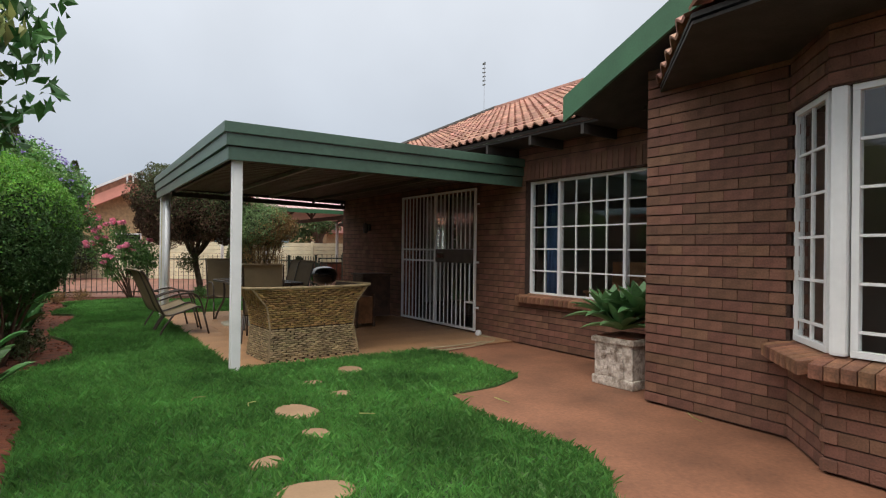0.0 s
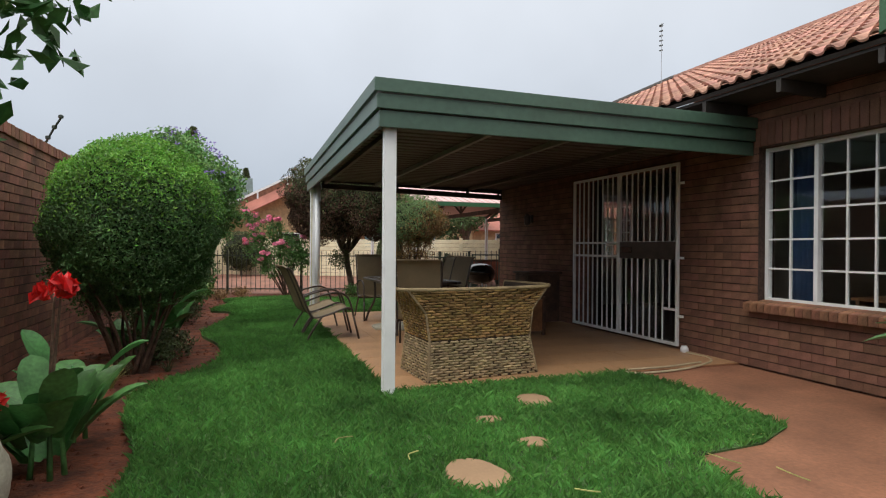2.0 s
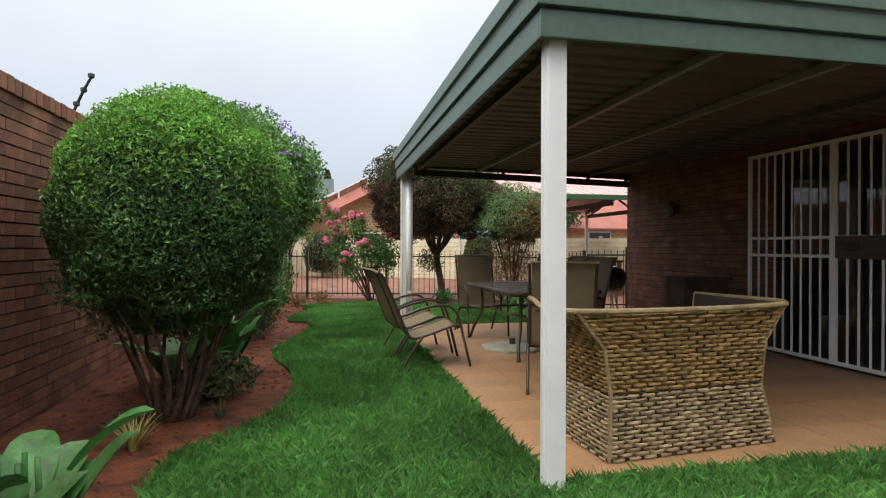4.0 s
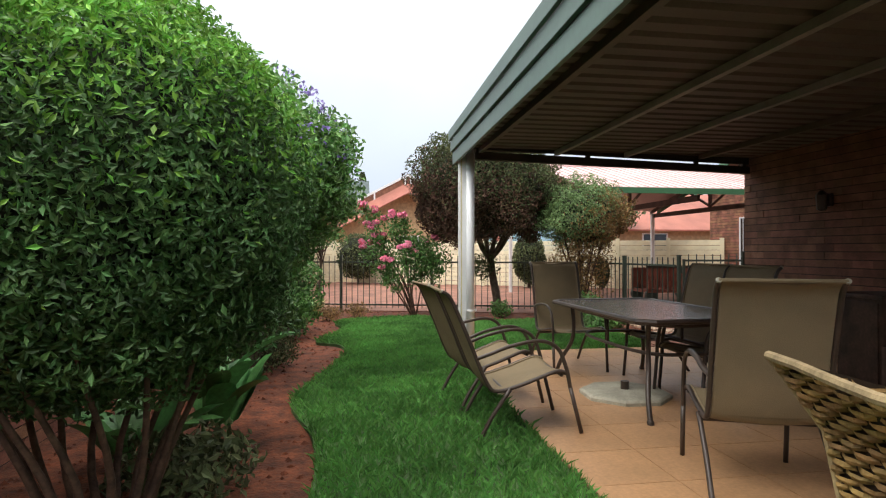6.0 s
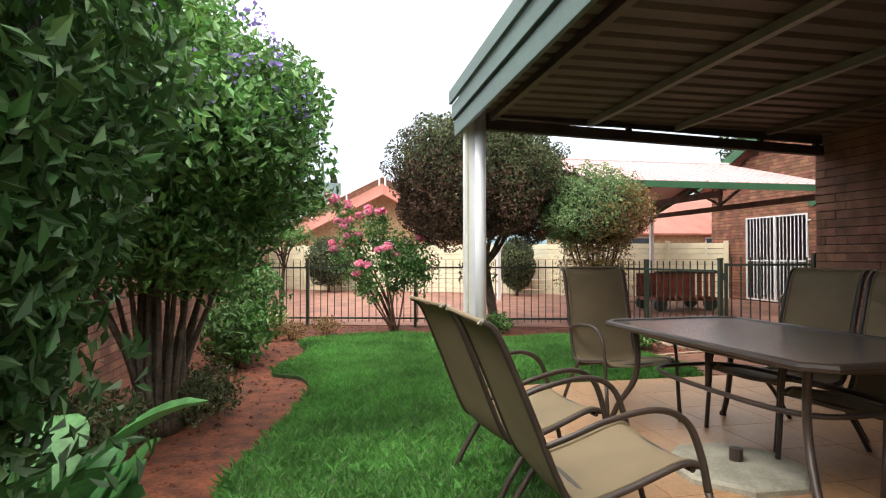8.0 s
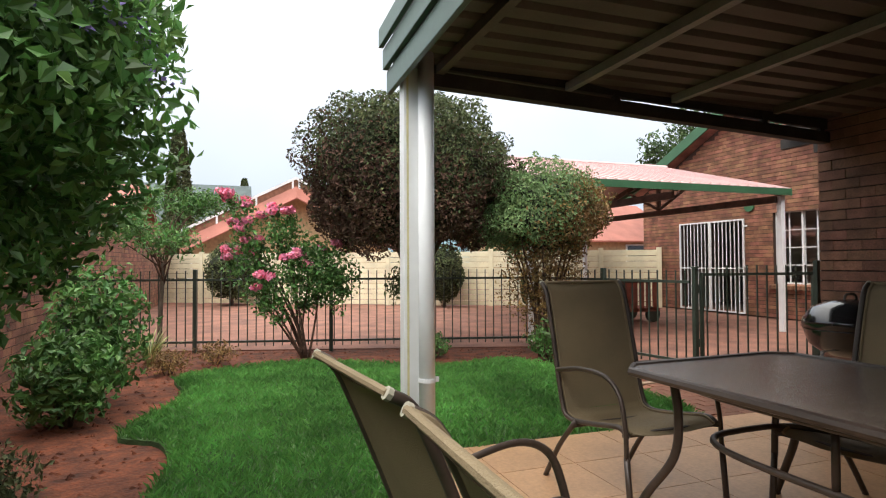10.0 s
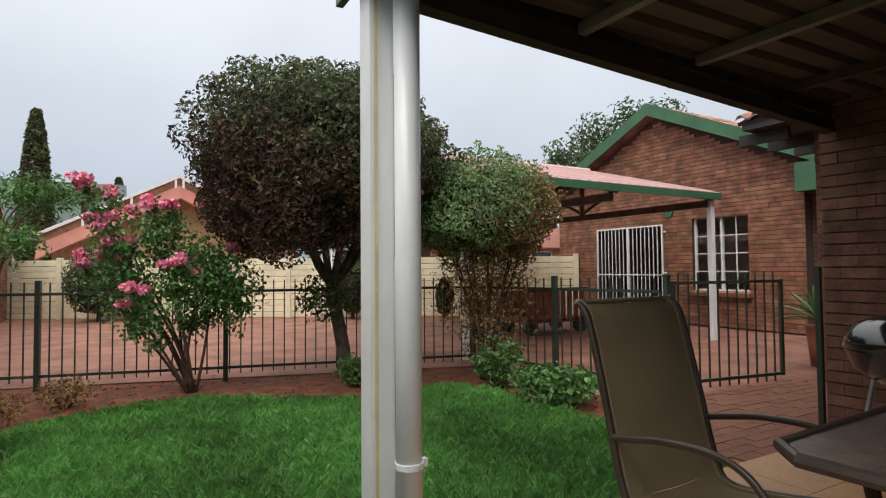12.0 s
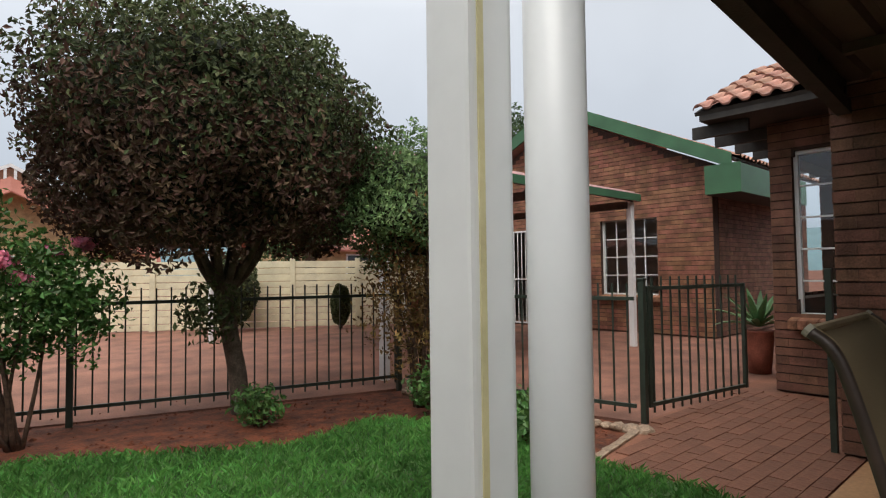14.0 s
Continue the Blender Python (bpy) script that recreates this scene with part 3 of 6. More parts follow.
# main slope: eave along y at x = 4.8, rising to the ridge at x = 10
tile_field("roof_main", 18, 56, 0, 0, pose(4.80, 12.42, 2.80, 0, 0, -90) @ pose(0, 0, 0, ang, 0, 0), "terracotta barrel-tiled main roof", near=5)
structure("roof_far_slope", boxes((0, 9.9, 0, 5.7, -0.05, 0.03)), TILE, "terracotta far slope of the main roof", "roof").matrix_basis = pose(15.2, 2.85, 2.86, 0, 0, 90) @ pose(0, 0, 0, ang, 0, 0)
structure("trim_3", tube([(4.8, 12.43, 2.87), (10.0, 12.43, 5.26)], 0.06, 6), RAFTER, "dark verge edging along the main roof's end", "verge")
structure("trim_ridge", tube([(10.0, 2.9, 5.20), (10.0, 12.43, 5.20)], 0.11, 8), TILE, "terracotta ridge capping", "ridge")
structure("ceiling_eaves", boxes((4.86, 5.40, 3.25, 12.36, 2.735, 2.765)), RAFTER, "dark boarded eaves under the main roof", "soffit")
for i in range(10):
    y = 3.6 + i * 0.86
    tagged(structure("rafter", boxes((4.84, 5.40, y, y + 0.045, 2.62, 2.735)), RAFTER, "dark rafter end under the eaves", "rafter"), group="rafter ends of the main roof")
# front wing: gable roof, barge board, bay eaves
wing = base("roof_wing", pose(0, 0, 0), "tiled gable roof of the front wing with a green barge board", "roof", kind="structure")


def sloped(q, thick, axis):
    """A board from four corners, thickened along axis."""
    bm = bmesh.new()
    f = bm.faces.new([bm.verts.new(p) for p in q])
    r = bmesh.ops.extrude_face_region(bm, geom=[f])
    bmesh.ops.translate(bm, verts=[v for v in r["geom"] if isinstance(v, bmesh.types.BMVert)], vec=Vector(axis) * thick)
    bmesh.ops.recalc_face_normals(bm, faces=bm.faces)
    return bm


zt = 2.66 + 3.75 * SL
part("barge_board", sloped([(4.0, 3.95, 2.54), (4.0, 0.2, zt - 0.12), (4.0, 0.2, zt + 0.12), (4.0, 3.95, 2.78)], 0.03, (1, 0, 0)), BARGE, wing, "dark green barge board")
part("roof_deck", sloped([(4.03, 3.95, 2.63), (9.5, 3.95, 2.63), (9.5, 0.2, zt - 0.03), (4.03, 0.2, zt - 0.03)], 0.05, (0, 0, 1)), RAFTER, wing)
part("roof_top", sloped([(4.03, 3.95, 2.69), (9.5, 3.95, 2.69), (9.5, 0.2, zt + 0.03), (4.03, 0.2, zt + 0.03)], 0.06, (0, 0, 1)), TILE, wing)
# bay roof: eaves run parallel to the splay, then along the front
bayroof = base("roof_bay", pose(0, 0, 0), "low tiled roof with deep dark eaves over the bay", "roof", kind="structure")
part("soffit", sloped([(4.285, 3.08, 2.68), (3.16, 2.06, 2.68), (3.16, -4.0, 2.68), (4.285, -4.0, 2.68)], 0.02, (0, 0, 1)), RAFTER, bayroof)
part("roof_deck", sloped([(3.14, 2.05, 2.71), (3.14, -4.0, 2.71), (4.28, -4.0, 3.24), (4.28, 1.7, 3.24)], 0.03, (0, 0, 1)), RAFTER, bayroof)
part("roof_deck", sloped([(4.28, 3.08, 2.71), (3.14, 2.05, 2.71), (4.28, 1.7, 3.24)], 0.03, (0, 0, 1)), RAFTER, bayroof)


def eave_tile(w=0.3, long=0.34):
    vs = []
    for j, y in enumerate((0.0, long)):
        for i in range(9):
            t = i / 8
            vs.append((t * w, y, (0.055 * math.sin(math.pi * min(1, t / 0.65)) if t < 0.65 else 0.0) + 0.015 * (1 - j)))
    vs += [(x, y, z - 0.022) for x, y, z in vs[:9]]
    fs = [(i, i + 1, 10 + i, 9 + i) for i in range(8)] + [(18 + i, 19 + i, i + 1, i) for i in range(8)]
    return mesh_of("roof_tile", vs, fs, TILE)


et = eave_tile()
for i in range(20):
    put("roof_tile", et, bayroof, pose(3.10, 2.04 - i * 0.3, 2.745, 0, 0, -90) @ pose(0, 0, 0, 24))
    put("roof_tile", et, bayroof, pose(3.41, 2.04 - i * 0.3, 2.885, 0, 0, -90) @ pose(0, 0, 0, 24))
for i in range(5):
    a = math.radians(-138.5)
    put("roof_tile", et, bayroof, pose(4.28 + math.cos(a) * i * 0.3, 3.10 + math.sin(a) * i * 0.3, 2.745, 0, 0, -138.5) @ pose(0, 0, 0, 24))

# ---- patio roof ----
canopy = base("patio_roof", pose(0, 0, 0), "flat patio roof with a stepped green sheet-metal fascia", "patio roof")
X0, X1, Y0, Y1 = 1.42, 5.40, 6.10, 12.0
for z0, z1, o in ((2.20, 2.335, 0.0), (2.345, 2.465, -0.025), (2.475, 2.585, -0.05)):
    part("fascia_band", boxes((X0 + o, X1, Y0 + o, Y0 + o + 0.03, z0, z1), bevel=0.006), GREEN, canopy)
    part("fascia_band", boxes((X0 + o, X0 + o + 0.03, Y0 + o + 0.03, Y1, z0, z1), bevel=0.006), GREEN, canopy)
part("fascia_back", boxes((X0 + 0.035, X1, Y0 + 0.035, Y0 + 0.055, 2.24, 2.58), (X0 + 0.035, X0 + 0.055, Y0 + 0.055, Y1 - 0.02, 2.24, 2.58)), RAFTER, canopy)
bm = bmesh.new()
prev = None
y = Y0 + 0.06
while y < Y1 + 0.05:
    for dy, dz in ((0.0, 0.0), (0.10, 0.0), (0.12, 0.035), (0.16, 0.035), (0.18, 0.0)):
        row = [bm.verts.new((X0 + 0.06, y + dy, 2.40 + dz)), bm.verts.new((X1, y + dy, 2.40 + dz))]
        if prev:
            bm.faces.new((prev[0], prev[1], row[1], row[0]))
        prev = row
    y += 0.19
part("ceiling_sheet", bm, SHEET, canopy, "brown ribbed ceiling sheets")
for x in (1.75, 2.7, 3.6, 4.6):
    part("purlin", boxes((x - 0.025, x + 0.025, Y0 + 0.06, Y1, 2.34, 2.395)), PURLIN if 2 < x < 4 else SHEET, canopy)
part("back_beam", boxes((1.68, 5.40, 11.96, 12.04, 2.235, 2.325), bevel=0.004), RAFTER, canopy)
part("back_board", boxes((1.46, 5.40, 11.98, 12.02, 2.355, 2.56)), RAFTER, canopy)
for x in (1.7, 3.1, 4.6, 5.3):
    part("strut", boxes((x, x + 0.05, 11.97, 12.01, 2.325, 2.395)), RAFTER, canopy)
part("rear_flashing", boxes((1.46, 5.40, 12.022, 12.20, 2.44, 2.475)), RAFTER, canopy)
part("top_sheet", boxes((X0 + 0.06, X1, Y0 + 0.06, Y1, 2.46, 2.48)), SHEET, canopy)


for ob in canopy.children:
    for v in ob.data.vertices:
        v.co.x += 0.085 * (v.co.y - Y0) / (Y1 - Y0) * (X1 - v.co.x) / (X1 - X0)


# the rear beam runs slightly askew and falls towards the house
for ob in canopy.children:
    if ob.name.split(".")[0] in ("back_beam", "back_board", "strut", "rear_flashing"):
        for v in ob.data.vertices:
            k = (v.co.x - 1.68) / 3.72
            v.co.y += 0.20 * k - 0.02
            v.co.z += 0.034 - 0.074 * k


def post(x, y, w, top, label):
    p = base("patio_post", pose(x, y, 0), label, "post", "patio posts")
    part("shaft", boxes((-w / 2, w / 2, -w / 2, w / 2, -0.05, top), bevel=0.008), WHITE, p)
    return p


pa = post(1.535, 6.215, 0.098, 2.26, "white square steel patio post on the lawn edge")
part("seam", boxes((-0.054, -0.047, -0.012, -0.006, 0.0, 2.2)), PVC, pa)
pb = post(1.59, 11.81, 0.092, 2.30, "white square steel patio post with a yellowed seam")
part("seam", boxes((-0.030, -0.018, -0.0485, -0.044, 0.0, 2.29)), STAIN, pb, "yellowed sealant streak")
pipe = base("downpipe", pose(1.655, 11.70, 0), "round white plastic downpipe beside the patio post", "downpipe")
part("shaft", tube([(0, 0, -0.05), (0, 0, 2.36)], 0.045, 20), PVC, pipe, smooth=True)
part("bracket", tube([(0, 0, 0.540), (0, 0, 0.560)], 0.0495, 20), PVC, pipe)
part("bracket_lug", boxes((0.046, 0.066, -0.012, 0.012, 0.536, 0.564), bevel=0.003), PVC, pipe)

# ---- boundary wall on the west ----
bwall = brick_wall("wall_boundary", pose(-1.60, -4, 0, 0, 0, 90), 33.5, -0.1, 2.20, "red-brown face-brick boundary wall", near=(9.6, 13.2, 0.2, 2.2), mat=BRICK_RED)
bm = boxes((0.004, 0.094, -0.03, 0.25, 2.20, 2.31), bevel=0.008)
me = bpy.data.meshes.new("coping_brick")
bm.to_mesh(me)
bm.free()
me.materials.append(BRICK_RED)
for i in range(290):
    put("coping_brick", me, bwall, Matrix.Translation((5 + i * 0.0975, random.uniform(-0.004, 0.004), random.uniform(-0.004, 0.003))))

# ---- set-back north part of the house ----
brick_wall("wall_north_block", pose(7.3, 13.25, 0, 0, 0, -90), 1.0, 0, 2.66, "brown face-brick wall of the set-back part", [(0.2, 0.98, 0.73, 2.36)])
steel_window("window_4", pose(7.36, 13.05, 0.73, 0, 0, -90), [(0.76, 2)], 1.63, 5, "white steel window of the set-back part")
brick_sill("sill_4", pose(7.3, 13.1, 0, 0, 0, -90), 0.85, 0.14, 0.73, "sloping brick sill of the set-back window")
brick_wall("wall_north_side", pose(14.2, 13.25, 0, 0, 0, 180), 6.9, 0, 2.66, "brown face-brick side wall of the set-back part", [(5.2, 6.9, 0.9, 2.3)])
tile_field("roof_north", 6, 7, 0, 0, pose(6.62, 13.70, 2.76, 0, 0, -90) @ pose(0, 0, 0, ang, 0, 0), "terracotta tiled roof edge of the set-back part", near=6)
structure("ceiling_north_eaves", boxes((6.66, 12.0, 12.3, 13.66, 2.665, 2.752)), RAFTER, "dark eaves of the set-back roof", "soffit")
for i in range(9):
    tagged(structure("rafter", boxes((6.85 + i * 0.55, 6.90 + i * 0.55, 13.28, 13.82, 2.54, 2.66)), RAFTER, "dark rafter end of the set-back roof", "rafter"), group="rafter ends of the set-back roof")

# ---- east wing across the yard ----
XE = 11.35
SY = 21.9
gate_e = (SY - 20.48, SY - 18.5, 0.05, 2.15)
win_e = (SY - 17.78, SY - 16.55, 0.71, 2.24)
brick_wall("wall_east_wing", pose(XE, SY, 0, 0, 0, -90), SY - 15.5, 0, 2.85, "orange-brown face-brick gable wall across the yard", [gate_e, win_e], mat=BRICK_FAR, top=lambda u: 4.55 - 0.46 * abs((SY - u) - 18.65), proud=0.01)
brick_wall("wall_east_side", pose(XE + 0.23, 15.5, 0), 5.0, 0, 2.85, "dark face-brick side wall of the east wing")
steel_window("window_5", pose(XE + 0.08, 17.78, 0.71, 0, 0, -90), [(0.62, 2), (0.61, 2)], 1.53, 4, "white steel window in the gable wall across the yard")
brick_sill("sill_5", pose(XE, 17.85, 0, 0, 0, -90), 1.37, 0.10, 0.71, "brick sill of the window across the yard")
room("wall_room_4", XE + 0.22, 14.5, 15.8, 21.8, 2.6, "plain plastered walls of the room across the yard")
ew = base("roof_east_wing", pose(0, 0, 0), "gable roof with green barge boards and terracotta tiles", "roof", kind="structure")
for y_end, z_end in ((15.05, 2.92), (22.3, 2.9)):
    part("barge_board", sloped([(11.05, 18.65, 4.58), (11.05, y_end, z_end), (11.05, y_end, z_end + 0.26), (11.05, 18.65, 4.86)], 0.04, (1, 0, 0)), BARGE, ew, "green barge board")
part("green_fascia", boxes((11.09, 14.5, 14.9, 14.94, 2.50, 2.98)), BARGE, ew, "green fascia board")
part("fascia_end", boxes((11.05, 11.09, 14.9, 15.5, 2.50, 3.0)), BARGE, ew)
part("soffit", boxes((11.09, 14.5, 14.94, 15.5, 2.50, 2.53)), RAFTER, ew)
tile_field("roof_east", 12, 31, 0, 0, pose(11.10, 14.95, 3.08) @ pose(0, 0, 0, ang, 0, 0), "terracotta tiled south slope of the east wing")
part("north_slope", boxes((0, 5.29, 0, 4.0, -0.05, 0.03)), TILE, ew).matrix_basis = pose(16.4, 22.3, 3.05, 0, 0, 180) @ pose(0, 0, 0, ang, 0, 0)


def barred_gate(m, width, height, leaves, gap, label, mid=(), lock=False):
    """A white barred security gate: frames, rails and upright bars."""
    g = base("security_gate", m, label, "security gate")
    lw = width / leaves
    for k in range(leaves):
        a = k * lw
        part("leaf_frame", boxes((a, a + 0.035, 0, 0.035, 0, height), (a + lw - 0.035, a + lw, 0, 0.035, 0, height), (a + 0.035, a + lw - 0.035, 0, 0.035, 0, 0.035), (a + 0.035, a + lw - 0.035, 0, 0.035, height - 0.035, height), bevel=0.004), WHITE, g)
        locked = lock and k == leaves - 1
        for z in mid:
            part("rail", boxes((a + 0.035, a + lw - 0.035, 0.004, 0.032, z, z + 0.03)), WHITE, g)
        if locked:
            part("lock_panel", boxes((a + 0.036, a + lw - 0.036, -0.006, 0.040, 1.045, 1.265), bevel=0.004), BRONZE, g, "dark steel lock panel")
            part("keyhole_plate", boxes((a + 0.08, a + 0.30, -0.010, -0.007, 1.12, 1.20), bevel=0.002), ENAMEL, g)
            part("flap_rail", boxes((a + lw - 0.24, a + lw - 0.036, 0.004, 0.032, 0.42, 0.45)), WHITE, g)
        n = int((lw - 0.07) / gap)
        for i in range(1, n):
            x = a + 0.035 + (lw - 0.07) * i / n
            low = 0.45 if locked and x > a + lw - 0.20 else 0.035
            part("bar", boxes((x - 0.008, x + 0.008, 0.010, 0.026, low, height - 0.035)), WHITE, g)
    for z in (0.35, 1.05, 1.95):
        part("hinge", boxes((width, width + 0.09, 0.0, 0.02, z, z + 0.03)), WHITE, g)
    return g


barred_gate(pose(5.34, 9.41, 0.05, 0, 0, -90), 2.29, 2.22, 2, 0.118, "white barred steel security gate in front of the glass doors", mid=(1.05, 1.24), lock=True)
barred_gate(pose(XE - 0.05, 20.48, 0.02, 0, 0, -90), 1.98, 2.13, 2, 0.11, "white barred steel security gate across the yard", mid=(1.0,))

# ---- leaves and plants ----
def leaf_cloud(name, centres, normals, size, mat, parent, aspect=0.45, spread=0.9, label="", kind=""):
    """Folded leaves at centres, facing roughly along normals."""
    n = len(centres)
    nrm = normals + rng.normal(0, spread, (n, 3))
    nrm /= np.linalg.norm(nrm, axis=1, keepdims=True) + 1e-9
    t = rng.normal(0, 1, (n, 3))
    t -= (t * nrm).sum(1, keepdims=True) * nrm
    t /= np.linalg.norm(t, axis=1, keepdims=True) + 1e-9
    s = np.cross(nrm, t)
    L = (size * rng.uniform(0.65, 1.3, n))[:, None]
    v = np.empty((n, 4, 3))
    v[:, 0] = centres - t * L * 0.5
    v[:, 1] = centres - t * L * 0.05 + s * L * aspect * 0.5 + nrm * L * 0.10
    v[:, 2] = centres + t * L * 0.5 - nrm * L * 0.08
    v[:, 3] = centres - t * L * 0.05 - s * L * aspect * 0.5 + nrm * L * 0.10
    f = np.arange(4 * n).reshape(-1, 4)
    tri = np.concatenate([f[:, [0, 1, 2]], f[:, [0, 2, 3]]])
    return put(name, fast_mesh(name, v.reshape(-1, 3), tri, mat), parent, label=label, kind=kind)


def lumpy(d, seed, amount, scale=2.2):
    """A bumpy factor about 1 for unit directions d."""
    return np.array([1 + amount * noise.noise(Vector(tuple(v * scale)) + Vector((seed, 0, 0))) + 0.5 * amount * noise.noise(Vector(tuple(v * scale * 2.7)) + Vector((0, seed, 0))) for v in d])


def crown_points(n, centre, radii, seed, amount=0.15, shell=0.75, low=-1.0):
    d = rng.normal(0, 1, (n * 2, 3))
    d /= np.linalg.norm(d, axis=1, keepdims=True)
    d = d[d[:, 2] > low][:n]
    r = lumpy(d, seed, amount) * (1 - (1 - shell) * rng.random(len(d)) ** 1.6)
    return centre + d * r[:, None] * np.array(radii), d


def core(name, centre, radii, seed, mat, parent, k=0.72):
    """A lumpy dark blob within a dense crown, standing in for the shade among leaves."""
    bm = bmesh.new()
    bmesh.ops.create_icosphere(bm, subdivisions=3, radius=1.0)
    for v in bm.verts:
        d = v.co.normalized()
        q = k * (1 + 0.25 * noise.noise(d * 2.2 + Vector((seed, 0, 0))) + 0.18 * noise.noise(d * 6))
        v.co = Vector((centre[0] + d.x * q * radii[0], centre[1] + d.y * q * radii[1], centre[2] + d.z * q * radii[2]))
    return part(name, bm, mat, parent)


# near-black fill: the shade deep inside crowns is put into this colour
INNER = material("painted_crown_shade", (0.020, 0.026, 0.012), 1.0, var=0.4, scale=9, fine=40, bump=1.0)


def limb(parent, pts, r0, r1, mat=None, name="limb", sides=7):
    p = bend(pts, 4)
    n = len(p)
    return part(name, tube(p, [r0 + (r1 - r0) * i / (n - 1) for i in range(n)], sides), mat or BARK, parent, smooth=True)


def blades(name, base_xy, n, length, width, mat, label, category, droop=0.6, up=0.9, spread=0.10, segments=4, z=0.0, kind="", group=""):
    """A tuft of long arching blades."""
    ob = base(name, pose(base_xy[0], base_xy[1], z), label, category, group, kind)
    for i in range(n):
        a = 2 * math.pi * (i + random.random()) / n
        L = length * random.uniform(0.65, 1.1)
        lean = random.uniform(0.25, 1.0) * droop
        o = Vector((math.cos(a), math.sin(a), 0))
        s = Vector((-math.sin(a), math.cos(a), 0))
        vs, fs = [], []
        for k in range(segments + 1):
            t = k / segments
            p = o * (spread * random.uniform(0.3, 1) * 0.3 + L * lean * t ** 1.5) + Vector((0, 0, L * up * (t - 0.55 * lean * t * t)))
            w = width * (0.55 + 1.3 * t - 1.85 * t * t) if k < segments else 0.002
            vs += [p - s * w / 2 + Vector((0, 0, 0.12 * w)), p, p + s * w / 2 + Vector((0, 0, 0.12 * w))]
        for k in range(segments):
            j = 3 * k
            fs += [(j, j + 1, j + 4, j + 3), (j + 1, j + 2, j + 5, j + 4)]
        put("leaf", mesh_of("leaf", vs, fs, mat, smooth=True), ob)
    return ob


# clipped ball shrub
ball = base("round_shrub", pose(-0.63, 7.97, -0.04), "large clipped round shrub with lighter green leaves on top", "shrub")
c, r = np.array((0.02, 0, 1.48)), (0.79, 0.79, 0.83)
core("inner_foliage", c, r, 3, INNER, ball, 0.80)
p, d = crown_points(66000, c, r, 3, 0.11, 0.80)
# leaves that face upwards get a lighter, yellower green and stand out a little
facing_up = d[:, 2] + 0.22 * rng.normal(0, 1, len(d)) > 0.36
leaf_cloud("crown", p[~facing_up], d[~facing_up], 0.036, LEAF_BALL, ball, 0.42)
leaf_cloud("new_growth", p[facing_up] + d[facing_up] * rng.uniform(0, 0.05, (facing_up.sum(), 1)), d[facing_up], 0.036, LEAF_BALL_TOP, ball, 0.42, label="light-green leaves on the upper side")
p, d = crown_points(15000, np.array((0.0, 0, 1.08)), (0.68, 0.68, 0.46), 9, 0.35, 0.45)
leaf_cloud("skirt", p, d, 0.040, LEAF_BALL, ball, 0.42)
for k in range(14):
    a = 2 * math.pi * k / 14
    limb(ball, [(0.12 * math.cos(a), 0.12 * math.sin(a), 0), (0.25 * math.cos(a + 0.3), 0.25 * math.sin(a + 0.3), 0.4), (0.5 * math.cos(a), 0.5 * math.sin(a), 0.95)], 0.022, 0.008, TWIG, "stem")

# flowering shrub behind it
lil = base("flowering_shrub", pose(-0.70, 11.45, -0.04), "tall loose shrub with small lilac flowers and many stems", "shrub")
c, r = np.array((0.14, -0.10, 2.00)), (0.90, 1.05, 1.00)
for k in range(17):
    a = 2 * math.pi * k / 17 + 0.2
    q = 0.25 + 0.65 * random.random()
    limb(lil, [(0.10 * math.cos(a), 0.12 * math.sin(a), 0), (0.16 * math.cos(a), 0.2 * math.sin(a), 0.45), (q * 0.6 * math.cos(a), q * 0.7 * math.sin(a), 1.15), (q * math.cos(a), q * 1.1 * math.sin(a), 2.0)], 0.031, 0.006, BARK, "stem")
for j in range(44):
    e = rng.normal(0, 1, 3)
    e /= np.linalg.norm(e)
    cc = c + e * np.array(r) * 0.72
    p, d = crown_points(900, cc, (0.42, 0.45, 0.36), j, 0.3, 0.35)
    if j == 0:
        allp, alld = [p], [d]
    else:
        allp.append(p), alld.append(d)
leaf_cloud("crown", np.concatenate(allp), np.concatenate(alld), 0.070, LEAF_LILAC, lil, 0.5)
fl, fd = crown_points(260, c + (0.02, 0, 0.05), (0.90, 1.03, 1.02), 5, 0.12, 0.90, -0.1)
off = np.repeat(fl, 6, 0) + rng.normal(0, 0.022, (1560, 3))
leaf_cloud("flower_sprays", off, np.repeat(fd, 6, 0), 0.035, LILAC, lil, 0.9, label="small lilac flowers", kind="stuff")

# near variegated tree at the start
nt = base("variegated_shrub", pose(-0.95, 3.45, -0.04), "tall shrub with cream-edged variegated leaves", "shrub")
limb(nt, [(0, 0, 0), (0.05, 0, 0.9), (0.1, 0.05, 1.8), (0.2, 0.0, 2.6)], 0.05, 0.02)
for k in range(12):
    a = 2 * math.pi * k / 12
    limb(nt, [(0.08, 0.02, 1.5), (0.08 + 0.35 * math.cos(a), 0.35 * math.sin(a), 2.0), (0.1 + 0.62 * math.cos(a), 0.62 * math.sin(a), 2.15 + 0.2 * math.sin(3 * a))], 0.016, 0.004, TWIG, "twig")
p, d = crown_points(1700, np.array((0.26, 0.22, 2.42)), (0.72, 0.5, 0.80), 21, 0.3, 0.4)
leaf_cloud("crown", p, d, 0.105, LEAF_BROAD, nt, 0.5)
p, d = crown_points(2600, np.array((0.14, -0.24, 2.18)), (0.60, 0.5, 0.64), 23, 0.3, 0.45)
leaf_cloud("variegated_leaves", p, d, 0.095, LEAF_LIME, nt, 0.5, label="cream-edged leaves")

